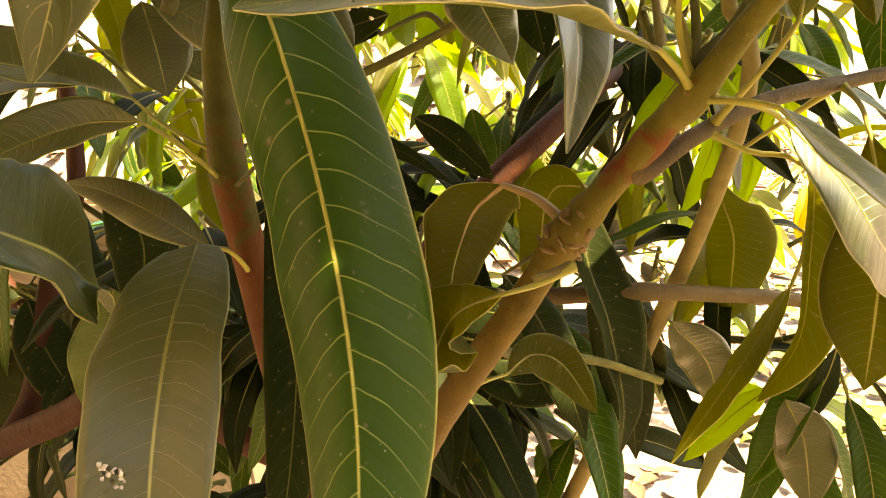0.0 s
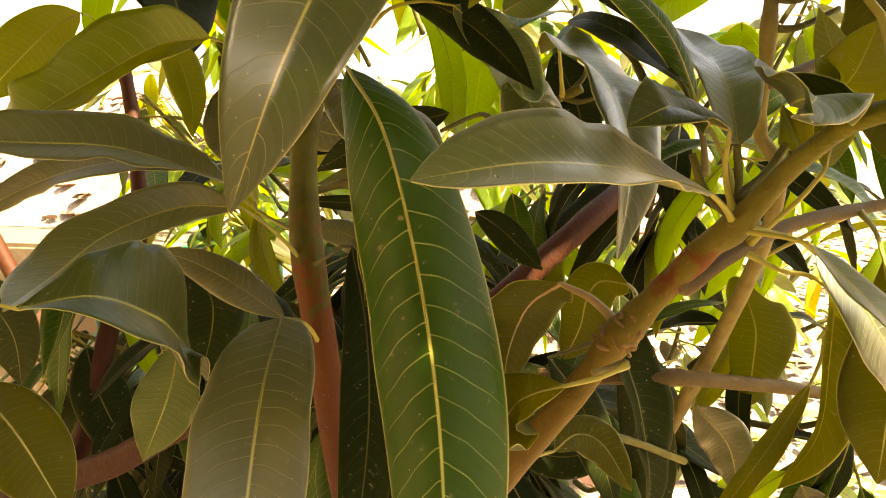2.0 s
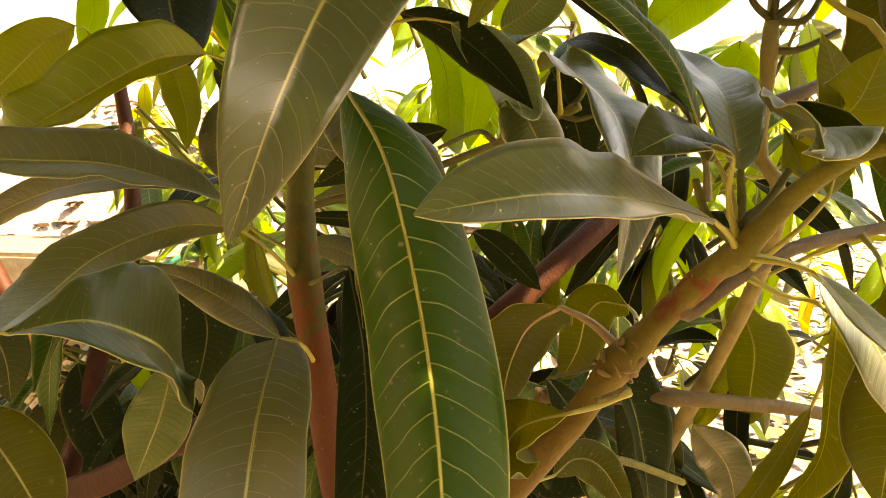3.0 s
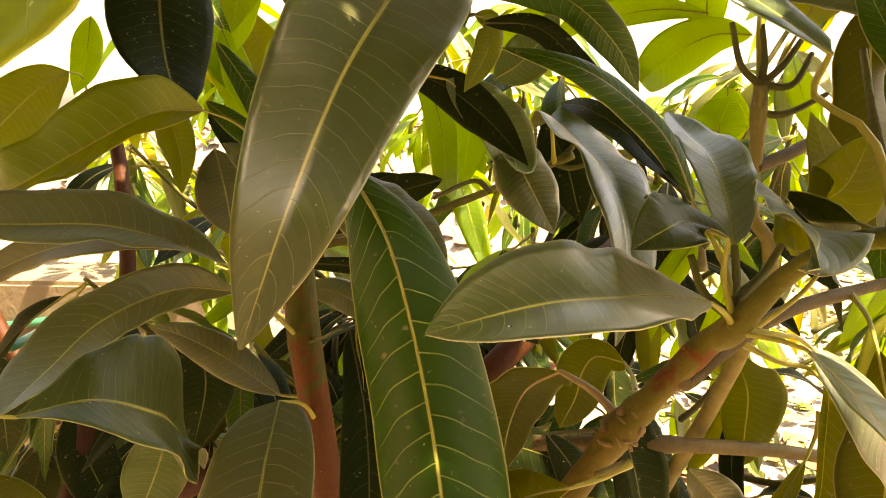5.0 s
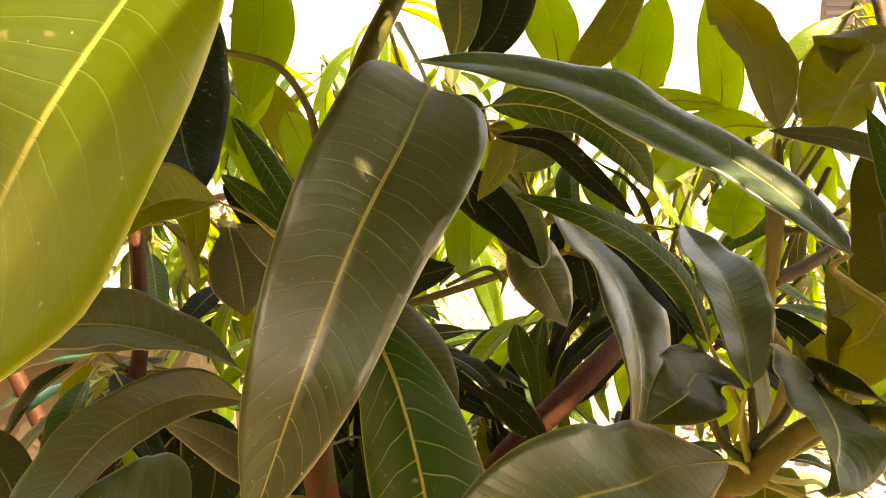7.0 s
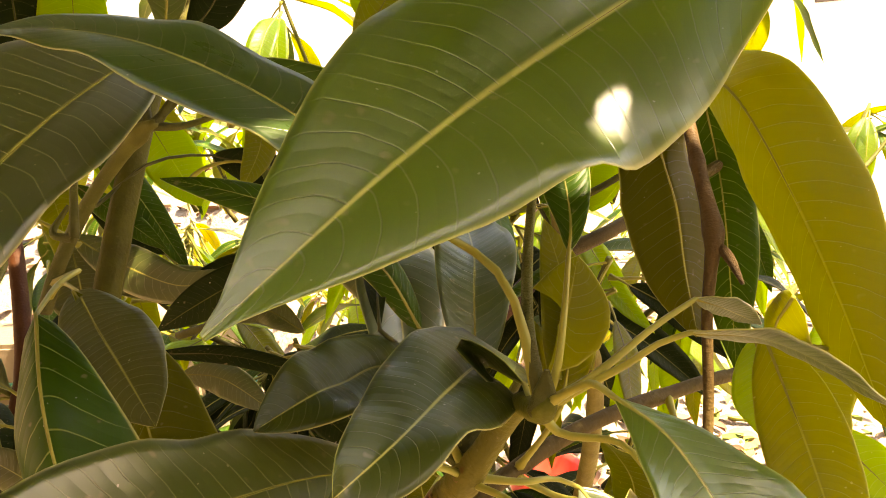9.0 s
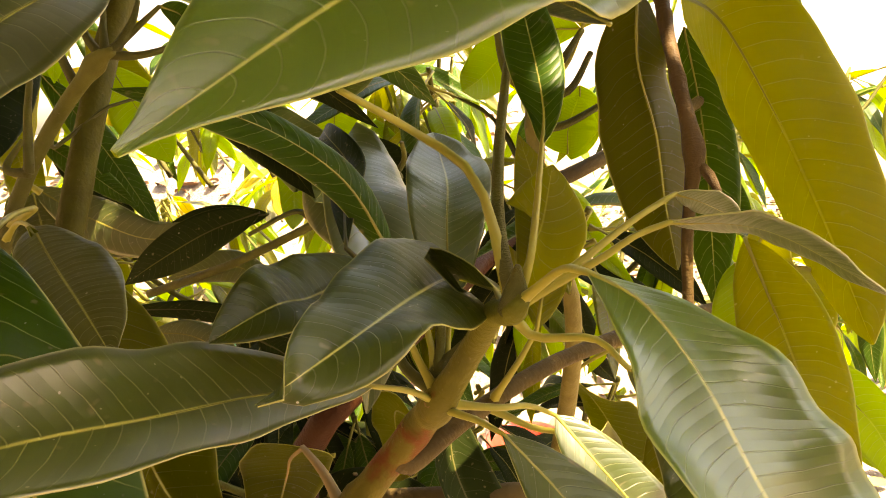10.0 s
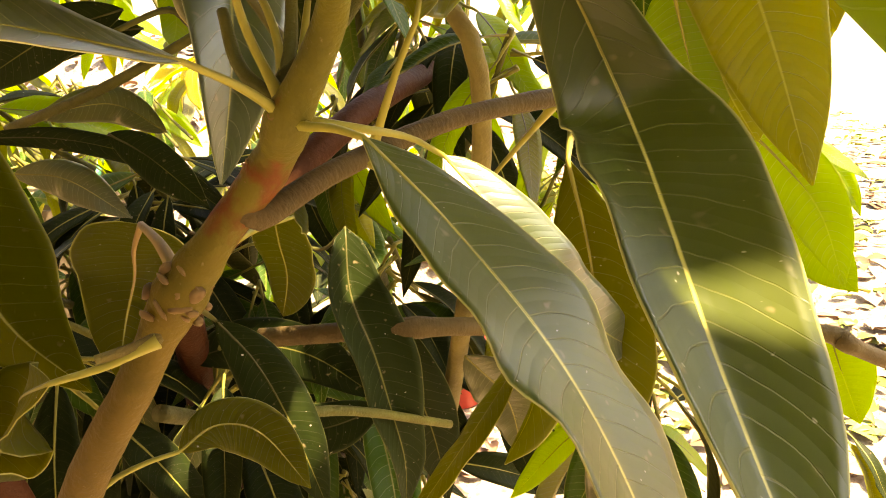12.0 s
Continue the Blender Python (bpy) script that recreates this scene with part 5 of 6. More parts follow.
leaf([(-0.1349, 0.4469, 1.5433), (-0.1332, 0.4542, 1.5524), (-0.1238, 0.4671, 1.5585)], 0.0154, (0.9096, -0.3892, 0.1452), (0.8329, -0.4766, -0.2813), look_of="deep_shade", fold=16)  # whorl c
leaf([(-0.0317, 0.5840, 1.4647), (-0.0135, 0.5745, 1.4322), (0.0098, 0.5633, 1.3882)], 0.0487, (0.2390, -0.8882, 0.3923), (0.2576, -0.8953, 0.3635), look_of="dusty", fold=12)  # blue shade a
leaf([(0.0035, 0.6323, 1.4751), (0.0224, 0.6215, 1.4356), (0.0342, 0.6081, 1.3889)], 0.0459, (-0.0010, -0.9645, 0.2641), (0.0300, -0.9592, 0.2812), look_of="deep_shade", fold=12)  # blue shade b
leaf([(0.0051, 0.3830, 1.2414), (0.0186, 0.3957, 1.2463), (0.0351, 0.4037, 1.2363), (0.0543, 0.4049, 1.2049)], 0.0265, (0.5238, -0.7289, 0.4408), (0.3371, -0.9257, 0.1716), look_of="shade", fold=14, petiole=[(-0.0469, 0.3629, 1.2185), (-0.0208, 0.3646, 1.2367), (-0.0070, 0.3723, 1.2425)])  # low arch
leaf([(-0.0902, 0.6178, 1.1672), (-0.0432, 0.6137, 1.1806), (0.0096, 0.6037, 1.1750), (0.0636, 0.5859, 1.1454)], 0.0459, (-0.1822, -0.9173, 0.3541), (0.0293, -0.8329, 0.5527), look_of="deep_shade", fold=14)  # dark across
leaf([(0.0658, 0.5665, 1.1500), (0.0140, 0.5603, 1.1379), (-0.0404, 0.5632, 1.1540)], 0.0394, (-0.0088, -0.8761, 0.4820), (0.1208, -0.8238, 0.5538), look_of="deep_shade", fold=14)  # dark across 2
leaf([(0.1304, 0.6160, 1.5572), (0.0960, 0.6233, 1.5622), (0.0614, 0.6318, 1.5592), (0.0284, 0.6434, 1.5544), (0.0073, 0.6626, 1.5355)], 0.0230, (0.1081, 0.9561, -0.2725), (0.0967, 0.9639, -0.2480), fold=7.9, peak=0.49, blunt=0.64, curl=0.13, look_of="young")  # veined across
leaf([(0.0104, 0.6535, 1.5685), (-0.0205, 0.6762, 1.5462), (-0.0526, 0.6967, 1.5178)], 0.0375, (0.0083, 0.9593, -0.2823), (0.0083, 0.9593, -0.2823), fold=8, peak=0.48, blunt=0.65, look_of="young")  # veined slant
leaf([(0.1262, 0.3942, 1.4132), (0.1239, 0.3728, 1.4280), (0.1226, 0.3520, 1.4422), (0.1264, 0.3332, 1.4551), (0.1310, 0.3250, 1.4775)], 0.0416, (0.0987, 0.8173, -0.5677), (0.0458, 0.8302, -0.5555), fold=13.2, peak=0.52, blunt=0.61, curl=0.10, look_of="olive")  # right glow
leaf([(-0.3228, 0.7380, 1.5670), (-0.3086, 0.7350, 1.5257), (-0.2932, 0.7296, 1.4759)], 0.0324, (0.3396, -0.8875, 0.3114), (0.3396, -0.8875, 0.3114), fold=10, peak=0.48, blunt=0.65, look_of="young")  # brown tip
leaf([(-0.2892, 0.6502, 1.6407), (-0.2654, 0.6698, 1.6388), (-0.2710, 0.6769, 1.6079), (-0.2790, 0.6823, 1.5744), (-0.2885, 0.6886, 1.5421)], 0.0367, (-0.2347, 0.9384, -0.2535), (-0.2774, 0.9264, -0.2545), fold=9.1, peak=0.45, blunt=0.63, curl=0.15, look_of="young")  # left hanging
leaf([(-0.3252, 0.7260, 1.5533), (-0.2991, 0.7307, 1.5120), (-0.2713, 0.7327, 1.4641), (-0.2371, 0.7318, 1.3987)], 0.0335, (0.4866, -0.7993, 0.3526), (0.4866, -0.7993, 0.3526), fold=12, peak=0.48, blunt=0.65, look_of="deep")  # far hanging
leaf([(-0.3536, 0.7587, 1.4810), (-0.3223, 0.7668, 1.4456), (-0.2860, 0.7747, 1.4104)], 0.0332, (0.5082, -0.7778, 0.3699), (0.5082, -0.7778, 0.3699), fold=12, peak=0.48, blunt=0.65, look_of="deep_shade")  # far hanging low
leaf([(-0.2843, 0.7757, 1.5583), (-0.2653, 0.7783, 1.5150), (-0.2395, 0.7811, 1.4588)], 0.0573, (-0.4664, 0.8331, -0.2972), (-0.4664, 0.8331, -0.2972), fold=10, peak=0.48, blunt=0.65, look_of="young")  # far bright
leaf([(0.1683, 0.6873, 1.5008), (0.1659, 0.6776, 1.4714), (0.1573, 0.6668, 1.4428)], 0.0390, (0.0725, 0.9345, -0.3484), (0.0725, 0.9345, -0.3484), fold=8, peak=0.48, blunt=0.65, look_of="young")  # round bright
leaf([(-0.3057, 0.6889, 1.4017), (-0.2587, 0.7068, 1.3934), (-0.2026, 0.7272, 1.3976)], 0.0345, (0.4720, -0.7689, 0.4313), (0.4720, -0.7689, 0.4313), fold=14, peak=0.48, blunt=0.65, look_of="dusty")  # near bank grey
branch([(-0.1834, 0.5550, 1.5321), (-0.1863, 0.5427, 1.5594), (-0.2047, 0.5346, 1.5878), (-0.2346, 0.5120, 1.5974)], [0.0034, 0.003, 0.0026, 0.0022], "green", n=20, sides=9, name="leaf_stalk")
crumbs((-0.1653, 0.2920, 1.2415), (0.094, -0.903, 0.418), (0.8, 0.1, -0.6), 30, 0.0042, 0.0016, "dried_dropping", "pale crumbly dried dropping", 3)
crumbs((-0.0181, 0.2063, 1.4260), (0.528, -0.457, 0.716), (0.7, 0.1, -0.4), 7, 0.0022, 0.0007, "dried_crumb", "tiny pale dried crumbs", 4)

branch([(0.0372, 0.3232, 1.3236), (0.0355, 0.3222, 1.3232), (0.0300, 0.3190, 1.3222), (0.0200, 0.3130, 1.3214)], [0.0011, 0.0025, 0.0021, 0.0015], "tan", n=16, sides=10, name="leaf_stalk", label="pale stalk snapped off at its end")

# leaf clusters further back in the crown
rosette((-0.0018, 0.8605, 1.3390), 9, 0.130, 100, "mix", 0.50, True)
rosette((0.1761, 0.8995, 1.1392), 10, 0.130, 101, "mix", 0.50, True)
rosette((0.3404, 0.9949, 1.4563), 9, 0.130, 103, "mix", 0.50, True)
rosette((-0.5472, 0.9357, 1.4372), 8, 0.130, 104, "mix", 0.50, True)
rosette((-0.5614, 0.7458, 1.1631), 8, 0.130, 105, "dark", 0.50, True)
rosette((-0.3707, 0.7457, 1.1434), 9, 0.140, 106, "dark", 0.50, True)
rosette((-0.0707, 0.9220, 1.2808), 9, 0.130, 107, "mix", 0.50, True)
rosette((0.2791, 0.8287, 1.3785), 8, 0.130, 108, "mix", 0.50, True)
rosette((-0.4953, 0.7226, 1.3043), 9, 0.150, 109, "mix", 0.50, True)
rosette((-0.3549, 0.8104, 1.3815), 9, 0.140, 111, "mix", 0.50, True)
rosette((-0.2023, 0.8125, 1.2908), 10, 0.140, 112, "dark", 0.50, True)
rosette((0.0871, 0.8192, 1.4262), 9, 0.130, 113, "mix", 0.50)
rosette((0.1707, 0.6810, 1.4002), 8, 0.120, 114, "mix", 0.50)
rosette((-0.0340, 0.7673, 1.0686), 5, 0.140, 115, "dark", 0.50)
rosette((0.0748, 0.7664, 0.9863), 4, 0.140, 116, "dark", 0.50)
rosette((0.1419, 0.7590, 1.0845), 5, 0.130, 117, "dark", 0.50)
rosette((-0.2099, 0.8434, 1.2628), 9, 0.130, 118, "dark", 0.50)
rosette((-0.2974, 0.9193, 1.3141), 8, 0.130, 119, "mix", 0.50, True)
rosette((0.1270, 0.7631, 1.3599), 9, 0.130, 120, "mix", 0.50)
rosette((0.1881, 0.6679, 1.2523), 8, 0.120, 121, "mix", 0.50)
rosette((-0.2242, 0.6850, 1.1651), 9, 0.130, 122, "dark", 0.50)
rosette((0.6392, 1.0154, 0.8349), 8, 0.130, 123, "mix", 0.50, True)
rosette((-0.1362, 0.8906, 0.8782), 4, 0.140, 124, "dark", 0.50, True)
rosette((0.0283, 0.8225, 1.5305), 9, 0.130, 125, "mix", 0.50, True)
rosette((0.1320, 0.7805, 1.4383), 8, 0.120, 126, "mix", 0.50)
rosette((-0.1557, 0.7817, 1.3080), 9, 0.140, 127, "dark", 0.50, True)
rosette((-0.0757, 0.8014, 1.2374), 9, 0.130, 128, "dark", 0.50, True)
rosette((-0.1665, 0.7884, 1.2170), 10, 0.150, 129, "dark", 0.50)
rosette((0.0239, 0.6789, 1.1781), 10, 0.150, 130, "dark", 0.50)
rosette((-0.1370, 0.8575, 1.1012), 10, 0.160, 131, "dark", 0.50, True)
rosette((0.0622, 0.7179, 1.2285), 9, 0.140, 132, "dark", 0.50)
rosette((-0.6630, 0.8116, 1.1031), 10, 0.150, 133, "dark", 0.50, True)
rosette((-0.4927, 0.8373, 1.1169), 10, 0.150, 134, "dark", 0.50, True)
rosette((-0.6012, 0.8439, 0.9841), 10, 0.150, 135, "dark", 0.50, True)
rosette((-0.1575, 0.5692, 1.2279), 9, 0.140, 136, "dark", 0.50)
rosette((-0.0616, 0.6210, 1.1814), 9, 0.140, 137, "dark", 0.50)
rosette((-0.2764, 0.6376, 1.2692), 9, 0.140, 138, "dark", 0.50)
rosette((0.2510, 0.6480, 1.1050), 8, 0.120, 161, "mix", 0.60)
rosette((0.2649, 0.5917, 1.1765), 7, 0.120, 171, "dark", 0.60)
rosette((-0.3876, 1.2723, 1.6613), 9, 0.146, 139, "bright", 0.50, True)
rosette((-0.2601, 1.1667, 1.7356), 8, 0.146, 140, "bright", 0.50, True)
rosette((0.0008, 1.2355, 1.6456), 8, 0.134, 141, "bright", 0.50, True)
rosette((0.1534, 1.3009, 1.5157), 8, 0.134, 142, "bright", 0.50, True)
rosette((-0.4235, 1.3695, 1.5754), 9, 0.146, 143, "bright", 0.50, True)
rosette((0.3948, 1.2076, 1.5716), 8, 0.134, 144, "bright", 0.50, True)
rosette((-0.1902, 1.2801, 1.4963), 8, 0.134, 145, "bright", 0.50, True)
rosette((-0.0663, 1.4140, 1.4144), 9, 0.146, 146, "bright", 0.50, True)
rosette((0.2800, 1.3416, 1.4943), 8, 0.134, 147, "bright", 0.50, True)
rosette((-0.5357, 1.3873, 1.5653), 9, 0.146, 148, "bright", 0.50, True)
rosette((0.4611, 1.3227, 1.3107), 8, 0.134, 149, "bright", 0.50, True)
rosette((-0.4818, 1.1656, 1.5755), 8, 0.134, 150, "bright", 0.50, True)
rosette((-0.1044, 1.2179, 1.5756), 8, 0.134, 151, "bright", 0.50, True)
rosette((-0.0715, 1.3179, 1.5592), 8, 0.134, 153, "bright", 0.50, True)
rosette((0.2842, 1.2789, 1.3010), 8, 0.134, 155, "bright", 0.50, True)

rnd = random.Random(77)
for q in range(34):   # sunlit twigs behind the crown
    y = rnd.uniform(1.05, 1.6)
    rosette((rnd.uniform(-0.56, 0.56) * y, y, 1.58 - 0.2 * (y - 1.0) + rnd.uniform(-0.42, 0.16)), 9, 0.145, 200 + q, "bright", 0.55, True)
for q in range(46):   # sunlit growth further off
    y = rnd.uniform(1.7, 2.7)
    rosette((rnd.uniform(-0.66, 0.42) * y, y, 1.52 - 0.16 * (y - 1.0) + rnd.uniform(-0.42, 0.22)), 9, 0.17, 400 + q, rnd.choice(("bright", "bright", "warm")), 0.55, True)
for q in range(22):   # twigs lower in the crown, their shade put into dark leaf colours
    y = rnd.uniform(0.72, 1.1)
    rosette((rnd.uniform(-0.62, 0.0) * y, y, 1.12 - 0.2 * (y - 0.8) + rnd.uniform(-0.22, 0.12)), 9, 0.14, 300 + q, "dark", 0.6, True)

tagged(finish("rear_leaves", FAR_LEAVES[0], FAR_LEAVES[1], TREE, "green leaves of twigs deep in the crown"), kind="stuff")


# ---- upper crown, over and behind the leaves in view ----
def blocks(c, way, ln, gaps):
    """Does a leaf from c stand in one of the sun's ways through the crown?"""
    for g, r in gaps:
        for q in range(7):
            d = c + way * ln * q / 6 + Vector((0, 0, 0.07 * q / 6 - 0.1 * (q / 6) ** 2)) - Vector(g)
            if (d - sun_dir * d.dot(sun_dir)).length < r + ln * 0.135 * math.sin(math.pi * (q + 0.4) / 6.8):
                return True
    return False


CELL = 0.006


def shade_cells(c, way, ln, side):
    """The cells of a fine grid at the crown's foot that a leaf shades."""
    cells = set()
    n = int(ln / 0.005) + 2
    for q in range(n + 1):
        u = q / n
        h = ln * 0.10 * math.sin(math.pi * min(max(u, 0.06), 0.94))
        m = int(h / 0.005) + 1
        at = c + way * ln * u + Vector((0, 0, 0.07 * u - 0.1 * u * u))
        at = at - sun_dir * ((at.z - 1.86) / sun_dir.z)
        for w in range(-m, m + 1):
            cells.add((int((at.x + side.x * h * w / m) // CELL), int((at.y + side.y * h * w / m) // CELL)))
    return cells


def crown_mass(name, count, box_lo, box_hi, seed, look_of, label, gaps=(), close=None):
    """Many joined leaves that shade what is below; close: a stretch of the plan left with no chance gaps."""
    rnd = random.Random(seed)
    bm = bmesh.new()
    shaded = set()

    def add(c, ln, i, middle=False):
        heart = c
        for turn in range(24 if middle else 8):
            a = rnd.uniform(0, 6.28)
            way = Vector((math.cos(a), math.sin(a), rnd.uniform(-0.7, 0.1))).normalized()
            if middle:
                way = Vector((way.x, way.y, -0.1)).normalized()
                c = heart - way * ln * 0.5
            if not blocks(c, way, ln, gaps):
                break
            ln *= 0.93 if middle else 0.78
        else:
            return
        mid, _ = curve_through([c, c + way * ln * 0.5 + Vector((0, 0, 0.01)), c + way * ln + Vector((0, 0, -0.03))], 7)
        up = Vector((rnd.uniform(-0.4, 0.4), rnd.uniform(-0.4, 0.4), 1))
        blade_mesh(bm, mid, ln * 0.27, up, up, 10, 0.45, 0.02, seed * 1000 + i, 7, 2)
        if close:
            shaded.update(shade_cells(c, way, ln, way.cross(up).normalized()))

    for i in range(count):
        add(Vector([rnd.uniform(a, b) for a, b in zip(box_lo, box_hi)]), rnd.uniform(0.15, 0.26), i)
    if close:
        for again in range(4):
            for ix in range(int(close[0] / CELL), int(close[2] / CELL)):
                for iy in range(int(close[1] / CELL), int(close[3] / CELL)):
                    if (ix, iy) not in shaded:
                        z = rnd.uniform(1.9, 2.2)
                        ln = rnd.uniform(0.09, 0.16) / (1 + again)
                        c = Vector((ix * CELL + CELL / 2, iy * CELL + CELL / 2, 1.86)) + sun_dir * ((z - 1.86) / sun_dir.z)
                        add(c, ln, count + ix * 90 + iy, True)
    ob = finish(name, bm, LOOKS[look_of], TREE, label)
    return tagged(ob, kind="stuff")


# ways for the sun through the crown: a place and the width of its opening
OPENINGS = [
    ((-0.1489, 0.1644, 1.5352), 0.033),  # near left leaf
    ((0.1888, 0.5278, 1.5964), 0.035),  # top right
    ((0.2300, 0.3600, 1.4900), 0.020),  # right
    ((0.1720, 0.2075, 1.3765), 0.007),  # sun patch
    ((-0.0867, 0.3036, 1.5277), 0.002),  # fleck
    ((-0.0386, 0.2874, 1.3282), 0.005),  # fleck
    ((-0.0663, 0.2873, 1.3132), 0.002),  # fleck
    ((0.1444, 0.3403, 1.3049), 0.004),  # fleck
    ((0.1343, 0.2305, 1.5237), 0.002),  # fleck
    ((0.0626, 0.5328, 1.2610), 0.008),  # fleck
    ((0.0360, 0.3240, 1.3230), 0.004),  # fleck
    ((-0.2341, 0.6307, 1.4280), 0.006),  # fleck
    ((0.0512, 0.5659, 1.2479), 0.012),  # fleck
    ((0.0349, 0.4463, 1.2054), 0.010),  # fleck
    ((0.1312, 0.3541, 1.3685), 0.006),  # sun strip
    ((0.1373, 0.3516, 1.3629), 0.006),  # sun strip
    ((0.1440, 0.3499, 1.3577), 0.006),  # sun strip
    ((0.1525, 0.3481, 1.3486), 0.006),  # sun strip
    ((0.1587, 0.3496, 1.3428), 0.006),  # sun strip
]
crown_mass("upper_leaves", 1500, (-1.5, 0.06, 1.86), (0.78, 0.82, 2.35), 11, "deep", "dense green leaves of the upper crown", OPENINGS, (-0.45, 0.05, 0.76, 0.72))
crown_mass("upper_leaves", 70, (0.76, 0.0, 1.92), (1.1, 1.2, 2.4), 12, "olive", "thinner olive leaves of the upper crown", OPENINGS)
# extra leaves on the far left, added to keep sun off the low wall
crown_mass("upper_leaves", 260, (-2.8, 1.1, 1.98), (-0.9, 2.4, 2.7), 15, "deep", "green leaves added overhead to keep the low wall in shade")
# first and third masses carry their shade in the leaf colour
crown_mass("rear_leaves", 110, (-1.2, 0.95, 0.25), (-0.1, 1.4, 1.08), 16, "deep_shade", "dark leaves low behind the crown")
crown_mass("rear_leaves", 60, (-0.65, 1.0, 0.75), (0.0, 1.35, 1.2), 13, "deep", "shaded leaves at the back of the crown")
crown_mass("rear_leaves", 40, (-0.35, 0.75, 0.72), (0.0, 1.15, 1.08), 14, "deep_shade", "dark leaves low inside the crown")


# ---- limbs that carry the upper crown ----
rnd = random.Random(31)
for q in range(16):
    foot = Vector((0.03 + 0.012 * q - 0.1, 0.86, 1.75 + 0.012 * q))
    tip = Vector((-1.25 + 0.125 * q, 0.35 + 0.5 * rnd.random(), 2.0 + 0.3 * rnd.random()))
    knee = foot.lerp(tip, 0.5) + Vector((0, 0.03, 0.06))
    branch([foot, knee, tip], [0.008, 0.006, 0.003], "green", n=14, sides=7)
# limb added so that the leaves shading the low wall don't float
branch([(0.03, 0.95, 0.3), (-0.75, 1.15, 0.7), (-1.5, 1.5, 1.6), (-2.2, 1.8, 2.35)], [0.024, 0.018, 0.014, 0.006], "red", sides=9, label="long limb added to carry the leaves that shade the low wall")

# ---- ground ----
def soil():
    k = Mat("dry_soil", 0.95, 0.2)
    co = k.coords()
    c = k.ramp(k.noise(1.3, 6.0, co), [(0.3, (0.20, 0.155, 0.115)), (0.55, (0.29, 0.24, 0.185)), (0.75, (0.38, 0.33, 0.265))])
    c = k.mix(k.math("MULTIPLY", k.math("SUBTRACT", k.noise(38.0, 4.0, co), 0.5), 3.0, clamp=True), c, (0.10, 0.07, 0.045))
    k.link(c, k.b.inputs["Base Color"])
    k.bump(k.noise(30.0, 6.0, co), 0.8, 0.03)
    return k.m


bm = bmesh.new()
bmesh.ops.create_grid(bm, x_segments=60, y_segments=60, size=150.0)
tagged(finish("ground", bm, [soil()]), "dry sunlit soil strewn with leaf litter", "ground", kind="structure")


bm = bmesh.new()
bmesh.ops.create_grid(bm, x_segments=70, y_segments=40, size=1.0)
for v in bm.verts:
    x, y = -2.6 + v.co.x * 3.4, 4.1 + v.co.y * 1.7
    rise = max(0.0, min(1.0, (y - 2.5) / 2.2))
    side = max(0.0, min(1.0, (0.75 - x) / 0.7))
    v.co = (x, y, -0.06 + 1.35 * rise * rise * (3 - 2 * rise) * side + 0.07 * noise.noise(Vector((x * 2.1, y * 2.1, 0.3))) + 0.03 * noise.noise(Vector((x * 7, y * 7, 1.7))))
tagged(finish("earth_bank", bm, [soil()]), "sunlit bank of dry earth under leaf litter", "bank", kind="structure")


def bank_height(x, y):
    """Height of the ground or of the bank at a place."""
    rise = max(0.0, min(1.0, (y - 2.5) / 2.2))
    side = max(0.0, min(1.0, (0.75 - x) / 0.7))
    inside = -6.0 < x < 0.8 and 2.4 < y < 5.8
    h = -0.06 + 1.35 * rise * rise * (3 - 2 * rise) * side + 0.07 * noise.noise(Vector((x * 2.1, y * 2.1, 0.3))) + 0.03 * noise.noise(Vector((x * 7, y * 7, 1.7)))
    return max(0.0, h) if inside else 0.0


def litter(name, count, lo, hi, seed, stops, label, size):
    """Curled fallen leaves lying on the soil, joined."""
    rnd = random.Random(seed)
    k = Mat(name, 0.8, 0.2)
    geo = k.t.nodes.new("ShaderNodeNewGeometry").outputs["Random Per Island"]
    k.link(k.ramp(geo, stops), k.b.inputs["Base Color"])
    bm = bmesh.new()
    for i in range(count):
        x, y = rnd.uniform(lo[0], hi[0]), lo[1] + (hi[1] - lo[1]) * rnd.random() ** 1.6
        a, ln = rnd.uniform(0, 6.28), size * rnd.uniform(0.5, 1.2)
        w = ln * rnd.uniform(0.2, 0.38)
        d, s = Vector((math.cos(a), math.sin(a), 0)), Vector((-math.sin(a), math.cos(a), 0))
        lift, curl = rnd.uniform(0.004, 0.03), rnd.uniform(0.005, 0.04)
        rows = []
        for j in range(5):
            u = j / 4
            h = w * math.sin(math.pi * (0.08 + 0.84 * u))
            c = Vector((x, y, bank_height(x, y) + 0.006)) + d * ln * (u - 0.5) + Vector((0, 0, lift * (1 - (2 * u - 1) ** 2) + curl * (u - 0.5) ** 2 * rnd.choice((1, 1.6))))
            rows.append([bm.verts.new(c - s * h + Vector((0, 0, curl * 0.6))), bm.verts.new(c), bm.verts.new(c + s * h + Vector((0, 0, curl * 0.4)))])
        for r0, r1 in zip(rows, rows[1:]):
            for q in range(2):
                bm.faces.new((r0[q], r0[q + 1], r1[q + 1], r1[q]))
    ob = finish(name, bm, [k.m])
    return tagged(ob, label, "leaf litter", kind="stuff")


litter("leaf_litter", 3400, (-3.6, 1.3), (3.6, 9.0), 5,
       [(0.0, (0.10, 0.05, 0.028)), (0.3, (0.22, 0.125, 0.08)), (0.6, (0.30, 0.21, 0.145)), (0.85, (0.38, 0.31, 0.23)), (1.0, (0.20, 0.09, 0.06))],
       "curled brown and tan fallen leaves on the soil", 0.11)
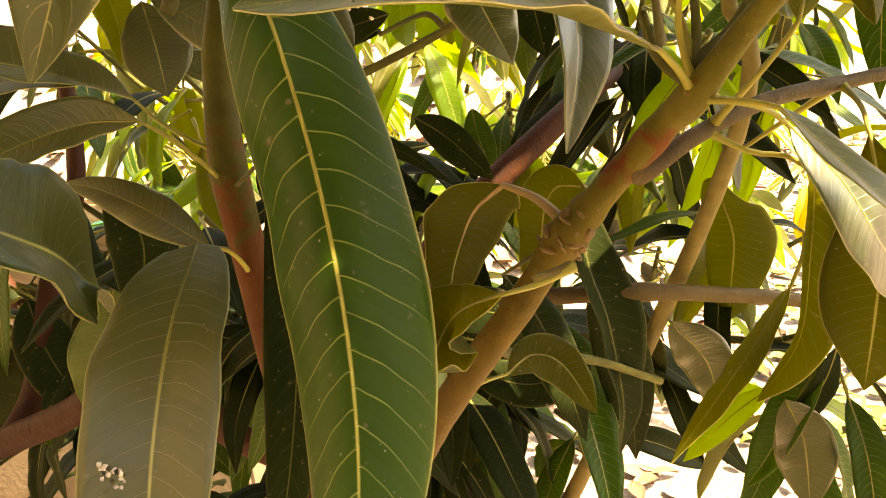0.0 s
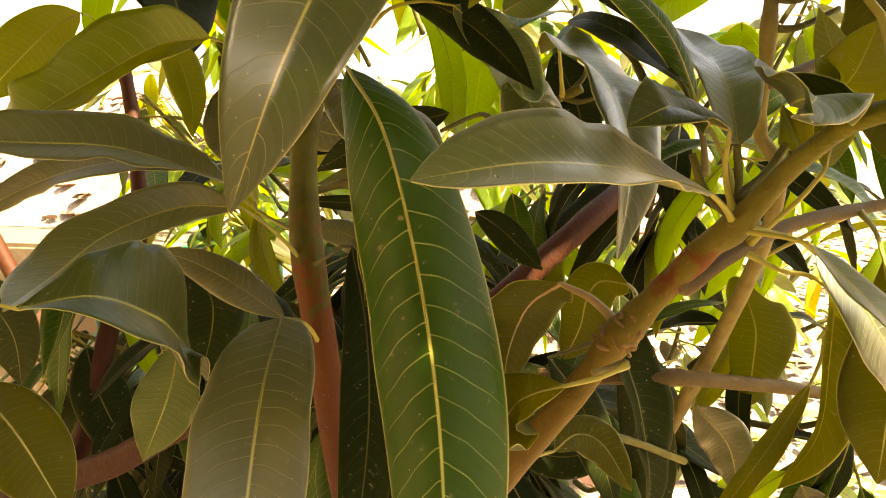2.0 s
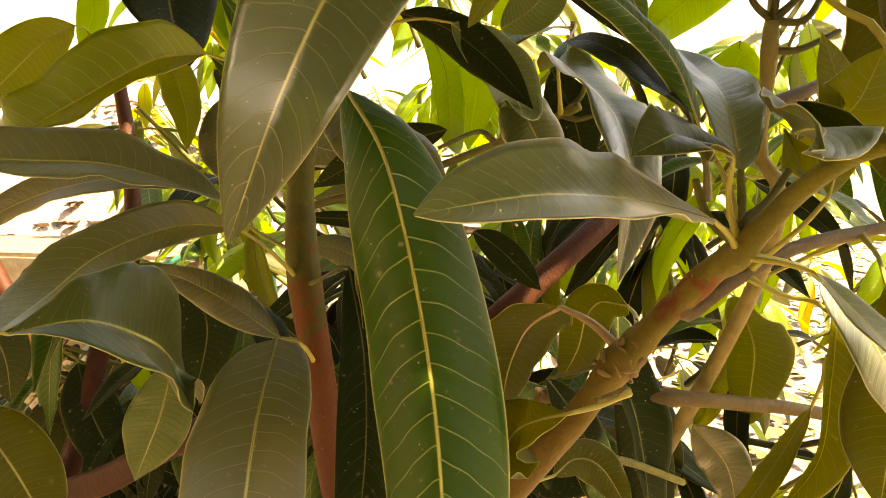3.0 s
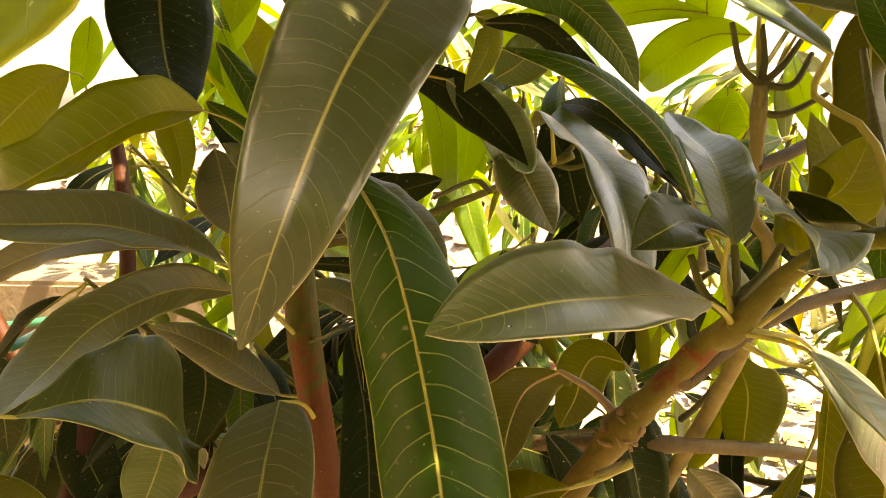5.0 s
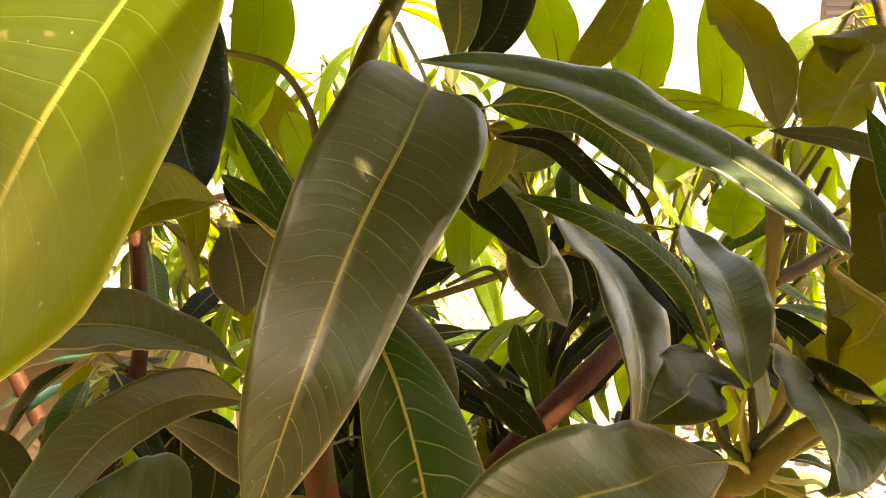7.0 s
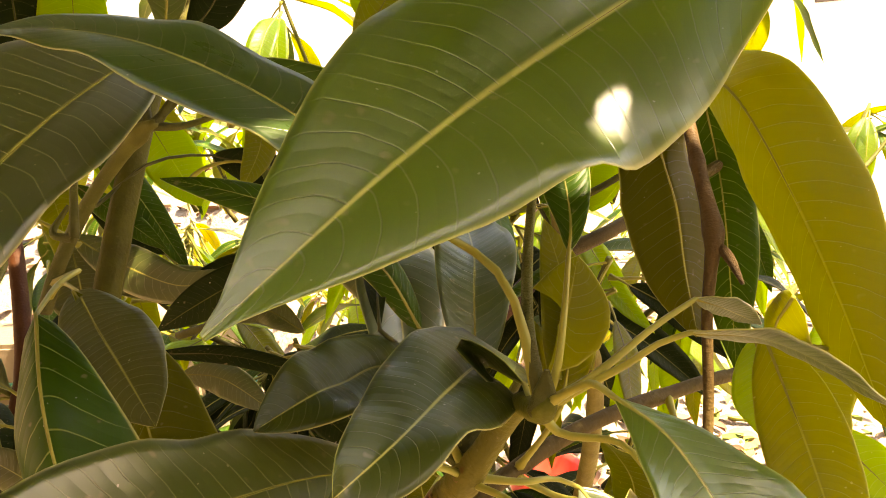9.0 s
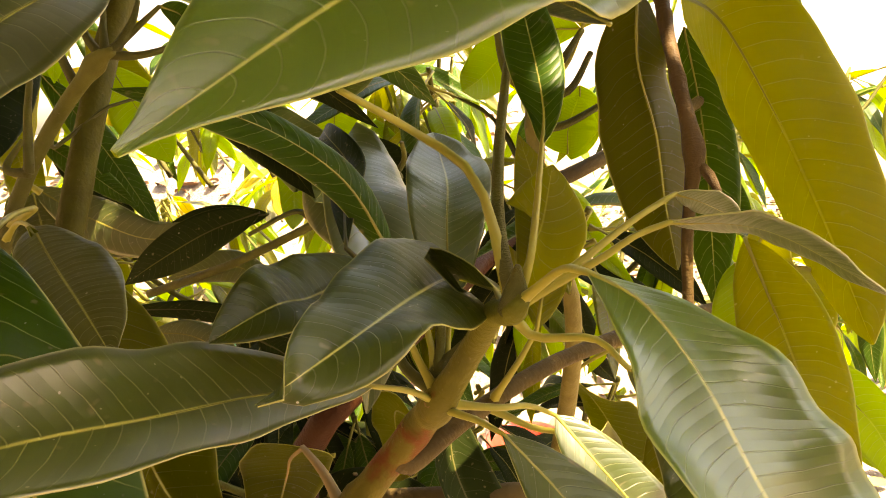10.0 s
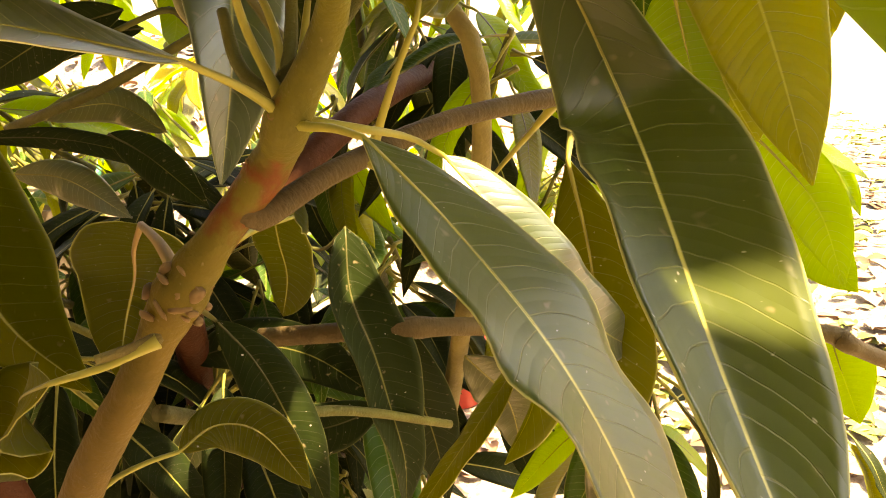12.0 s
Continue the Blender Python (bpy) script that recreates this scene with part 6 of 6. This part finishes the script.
litter("low_weeds", 1500, (0.6, 2.2), (4.5, 9.0), 6,
       [(0.0, (0.10, 0.15, 0.03)), (0.5, (0.22, 0.26, 0.06)), (1.0, (0.38, 0.38, 0.12))],
       "low green and straw-coloured weeds on sunlit soil", 0.09)


# ---- walls and the house behind ----
def plaster(name, colour, dirt):
    k = Mat(name, 0.9, 0.2)
    co = k.coords()
    c = k.mix(k.math("MULTIPLY", k.math("SUBTRACT", k.noise(1.7, 6.0, co), 0.45), 2.0, clamp=True), colour, dirt)
    c = k.mix(k.math("MULTIPLY", k.math("SUBTRACT", k.noise(60.0, 3.0, co), 0.6), 3.0, clamp=True), c, dirt)
    k.link(c, k.b.inputs["Base Color"])
    k.bump(k.noise(45.0, 5.0, co), 0.3, 0.01)
    return k.m


def box(bm, lo, hi, bevel=0.0):
    m = Matrix.LocRotScale(((Vector(lo) + Vector(hi)) / 2), None, Vector(hi) - Vector(lo))
    r = bmesh.ops.create_cube(bm, size=1.0, matrix=m)
    if bevel:
        es = {e for v in r["verts"] for e in v.link_edges}
        bmesh.ops.bevel(bm, geom=list(es), offset=bevel, segments=2, affect="EDGES")


WHITE = plaster("white_plaster", (0.82, 0.83, 0.86), (0.72, 0.72, 0.72))
CEMENT = plaster("cement_render", (0.17, 0.135, 0.09), (0.11, 0.085, 0.055))
SHUTTER = rib_material("shutter_brown", (0.085, 0.068, 0.055), (0.11, 0.09, 0.075), 0.6)
ROOF = rib_material("roof_tile", (0.26, 0.12, 0.08), (0.34, 0.18, 0.12), 0.8)

house = new("house")
house.location = (2.5, 14.0, 0.0)
bpy.context.view_layer.update()
tagged(house, "white-plastered two-storey house with brown shutters", "house")
bm = bmesh.new()
box(bm, (-9, 14.0, -0.1), (12, 20.0, 6.4))
finish("wall", bm, [WHITE], house, smooth=False)
bm = bmesh.new()
box(bm, (-9.5, 13.5, 6.4), (12.5, 20.5, 6.65), 0.03)
finish("roof", bm, [ROOF], house, smooth=False)
for wx in (5.5, 8.4):
    for wz in (2.9,):
        bm = bmesh.new()
        box(bm, (wx - 0.62, 13.95, wz - 0.05), (wx + 0.62, 14.0, wz + 1.45), 0.01)
        fr = finish("window_frame", bm, [WHITE], house, smooth=False)
        for sx in (-0.56, 0.02):
            bm = bmesh.new()
            box(bm, (wx + sx, 13.90, wz), (wx + sx + 0.54, 13.947, wz + 1.4), 0.006)
            for q in range(9):
                z = wz + 0.1 + q * 0.14
                box(bm, (wx + sx + 0.06, 13.885, z), (wx + sx + 0.48, 13.898, z + 0.07))
            finish("shutter", bm, [SHUTTER], fr, smooth=False)

bm = bmesh.new()
box(bm, (-3.2, 1.75, -0.05), (-0.80, 2.0, 1.02), 0.012)
tagged(finish("low_wall", bm, [CEMENT], smooth=False), "low cement-rendered wall in the tree's shade", "wall", kind="structure")
# unseen wall behind the camera, added to hold back sky and warm the sheen
bm = bmesh.new()
box(bm, (-9, -2.05, -0.05), (9, -1.8, 3.3))
tagged(finish("wall_rear", bm, [plaster("brown_plaster", (0.30, 0.24, 0.17), (0.24, 0.19, 0.13))], smooth=False), "unseen brown plastered wall added to limit and warm the light on the tree", "wall", kind="structure")

# wall added to bounce light from the left; shade is in its brown
bm = bmesh.new()
box(bm, (-2.65, -1.79, -0.05), (-2.4, 1.7, 3.0))
tagged(finish("wall_side", bm, [plaster("shade_brown_plaster", (0.36, 0.28, 0.19), (0.28, 0.21, 0.14))], smooth=False), "worn plastered wall added beside the tree for bounce, coloured brown for shade", "wall", kind="structure")


# ---- small things on the ground ----
def bucket(at):
    """A red plastic pot with a rolled rim."""
    k = Mat("red_plastic", 0.4)
    k.link(k.mix(k.noise(14.0, 4.0, k.coords()), (0.42, 0.03, 0.02), (0.55, 0.06, 0.04)), k.b.inputs["Base Color"])
    bm = bmesh.new()
    prof = [(0.09, 0.0), (0.10, 0.01), (0.135, 0.2), (0.147, 0.205), (0.150, 0.22), (0.138, 0.222), (0.128, 0.2), (0.09, 0.03), (0.0, 0.025)]
    rings = [[bm.verts.new((r * math.cos(2 * math.pi * s / 28), r * math.sin(2 * math.pi * s / 28), z)) for s in range(28)] for r, z in prof]
    for r0, r1 in zip(rings, rings[1:]):
        for s in range(28):
            bm.faces.new((r0[s], r0[(s + 1) % 28], r1[(s + 1) % 28], r1[s]))
    bm.faces.new(list(reversed(rings[0])))
    bmesh.ops.remove_doubles(bm, verts=bm.verts, dist=1e-5)
    ob = finish("plant_pot", bm, [k.m])
    ob.location = at
    return tagged(ob, "red plastic pot standing on the soil", "pot")


bucket((0.05, 2.55, 0.0))

k = Mat("green_plastic", 0.4)
k.link(k.mix(k.noise(30.0, 3.0, k.coords()), (0.01, 0.12, 0.07), (0.02, 0.18, 0.10)), k.b.inputs["Base Color"])
bm = bmesh.new()
path, _ = curve_through([(-1.75, 1.735, 0.86), (-1.2, 1.737, 0.93), (-0.9, 1.735, 1.03), (-0.84, 1.85, 1.045), (-0.8, 2.03, 1.0), (-0.79, 2.05, 0.02)], 40)
tube(bm, path, [0.012] * 41, 10)
tagged(finish("garden_hose", bm, [k.m]), "dark green hose laid over the low wall", "hose")
bm = bmesh.new()
path, _ = curve_through([(-0.628, 0.765, 1.206), (-0.645, 0.815, 1.198), (-0.672, 0.900, 1.180), (-0.70, 1.0, 1.10), (-0.71, 1.02, 0.6), (-0.72, 1.03, 0.0)], 30)
tube(bm, path, [0.006] * 31, 10)
tagged(finish("garden_stake", bm, [k.m]), "thin green plastic stake leaning in the tree", "stake")
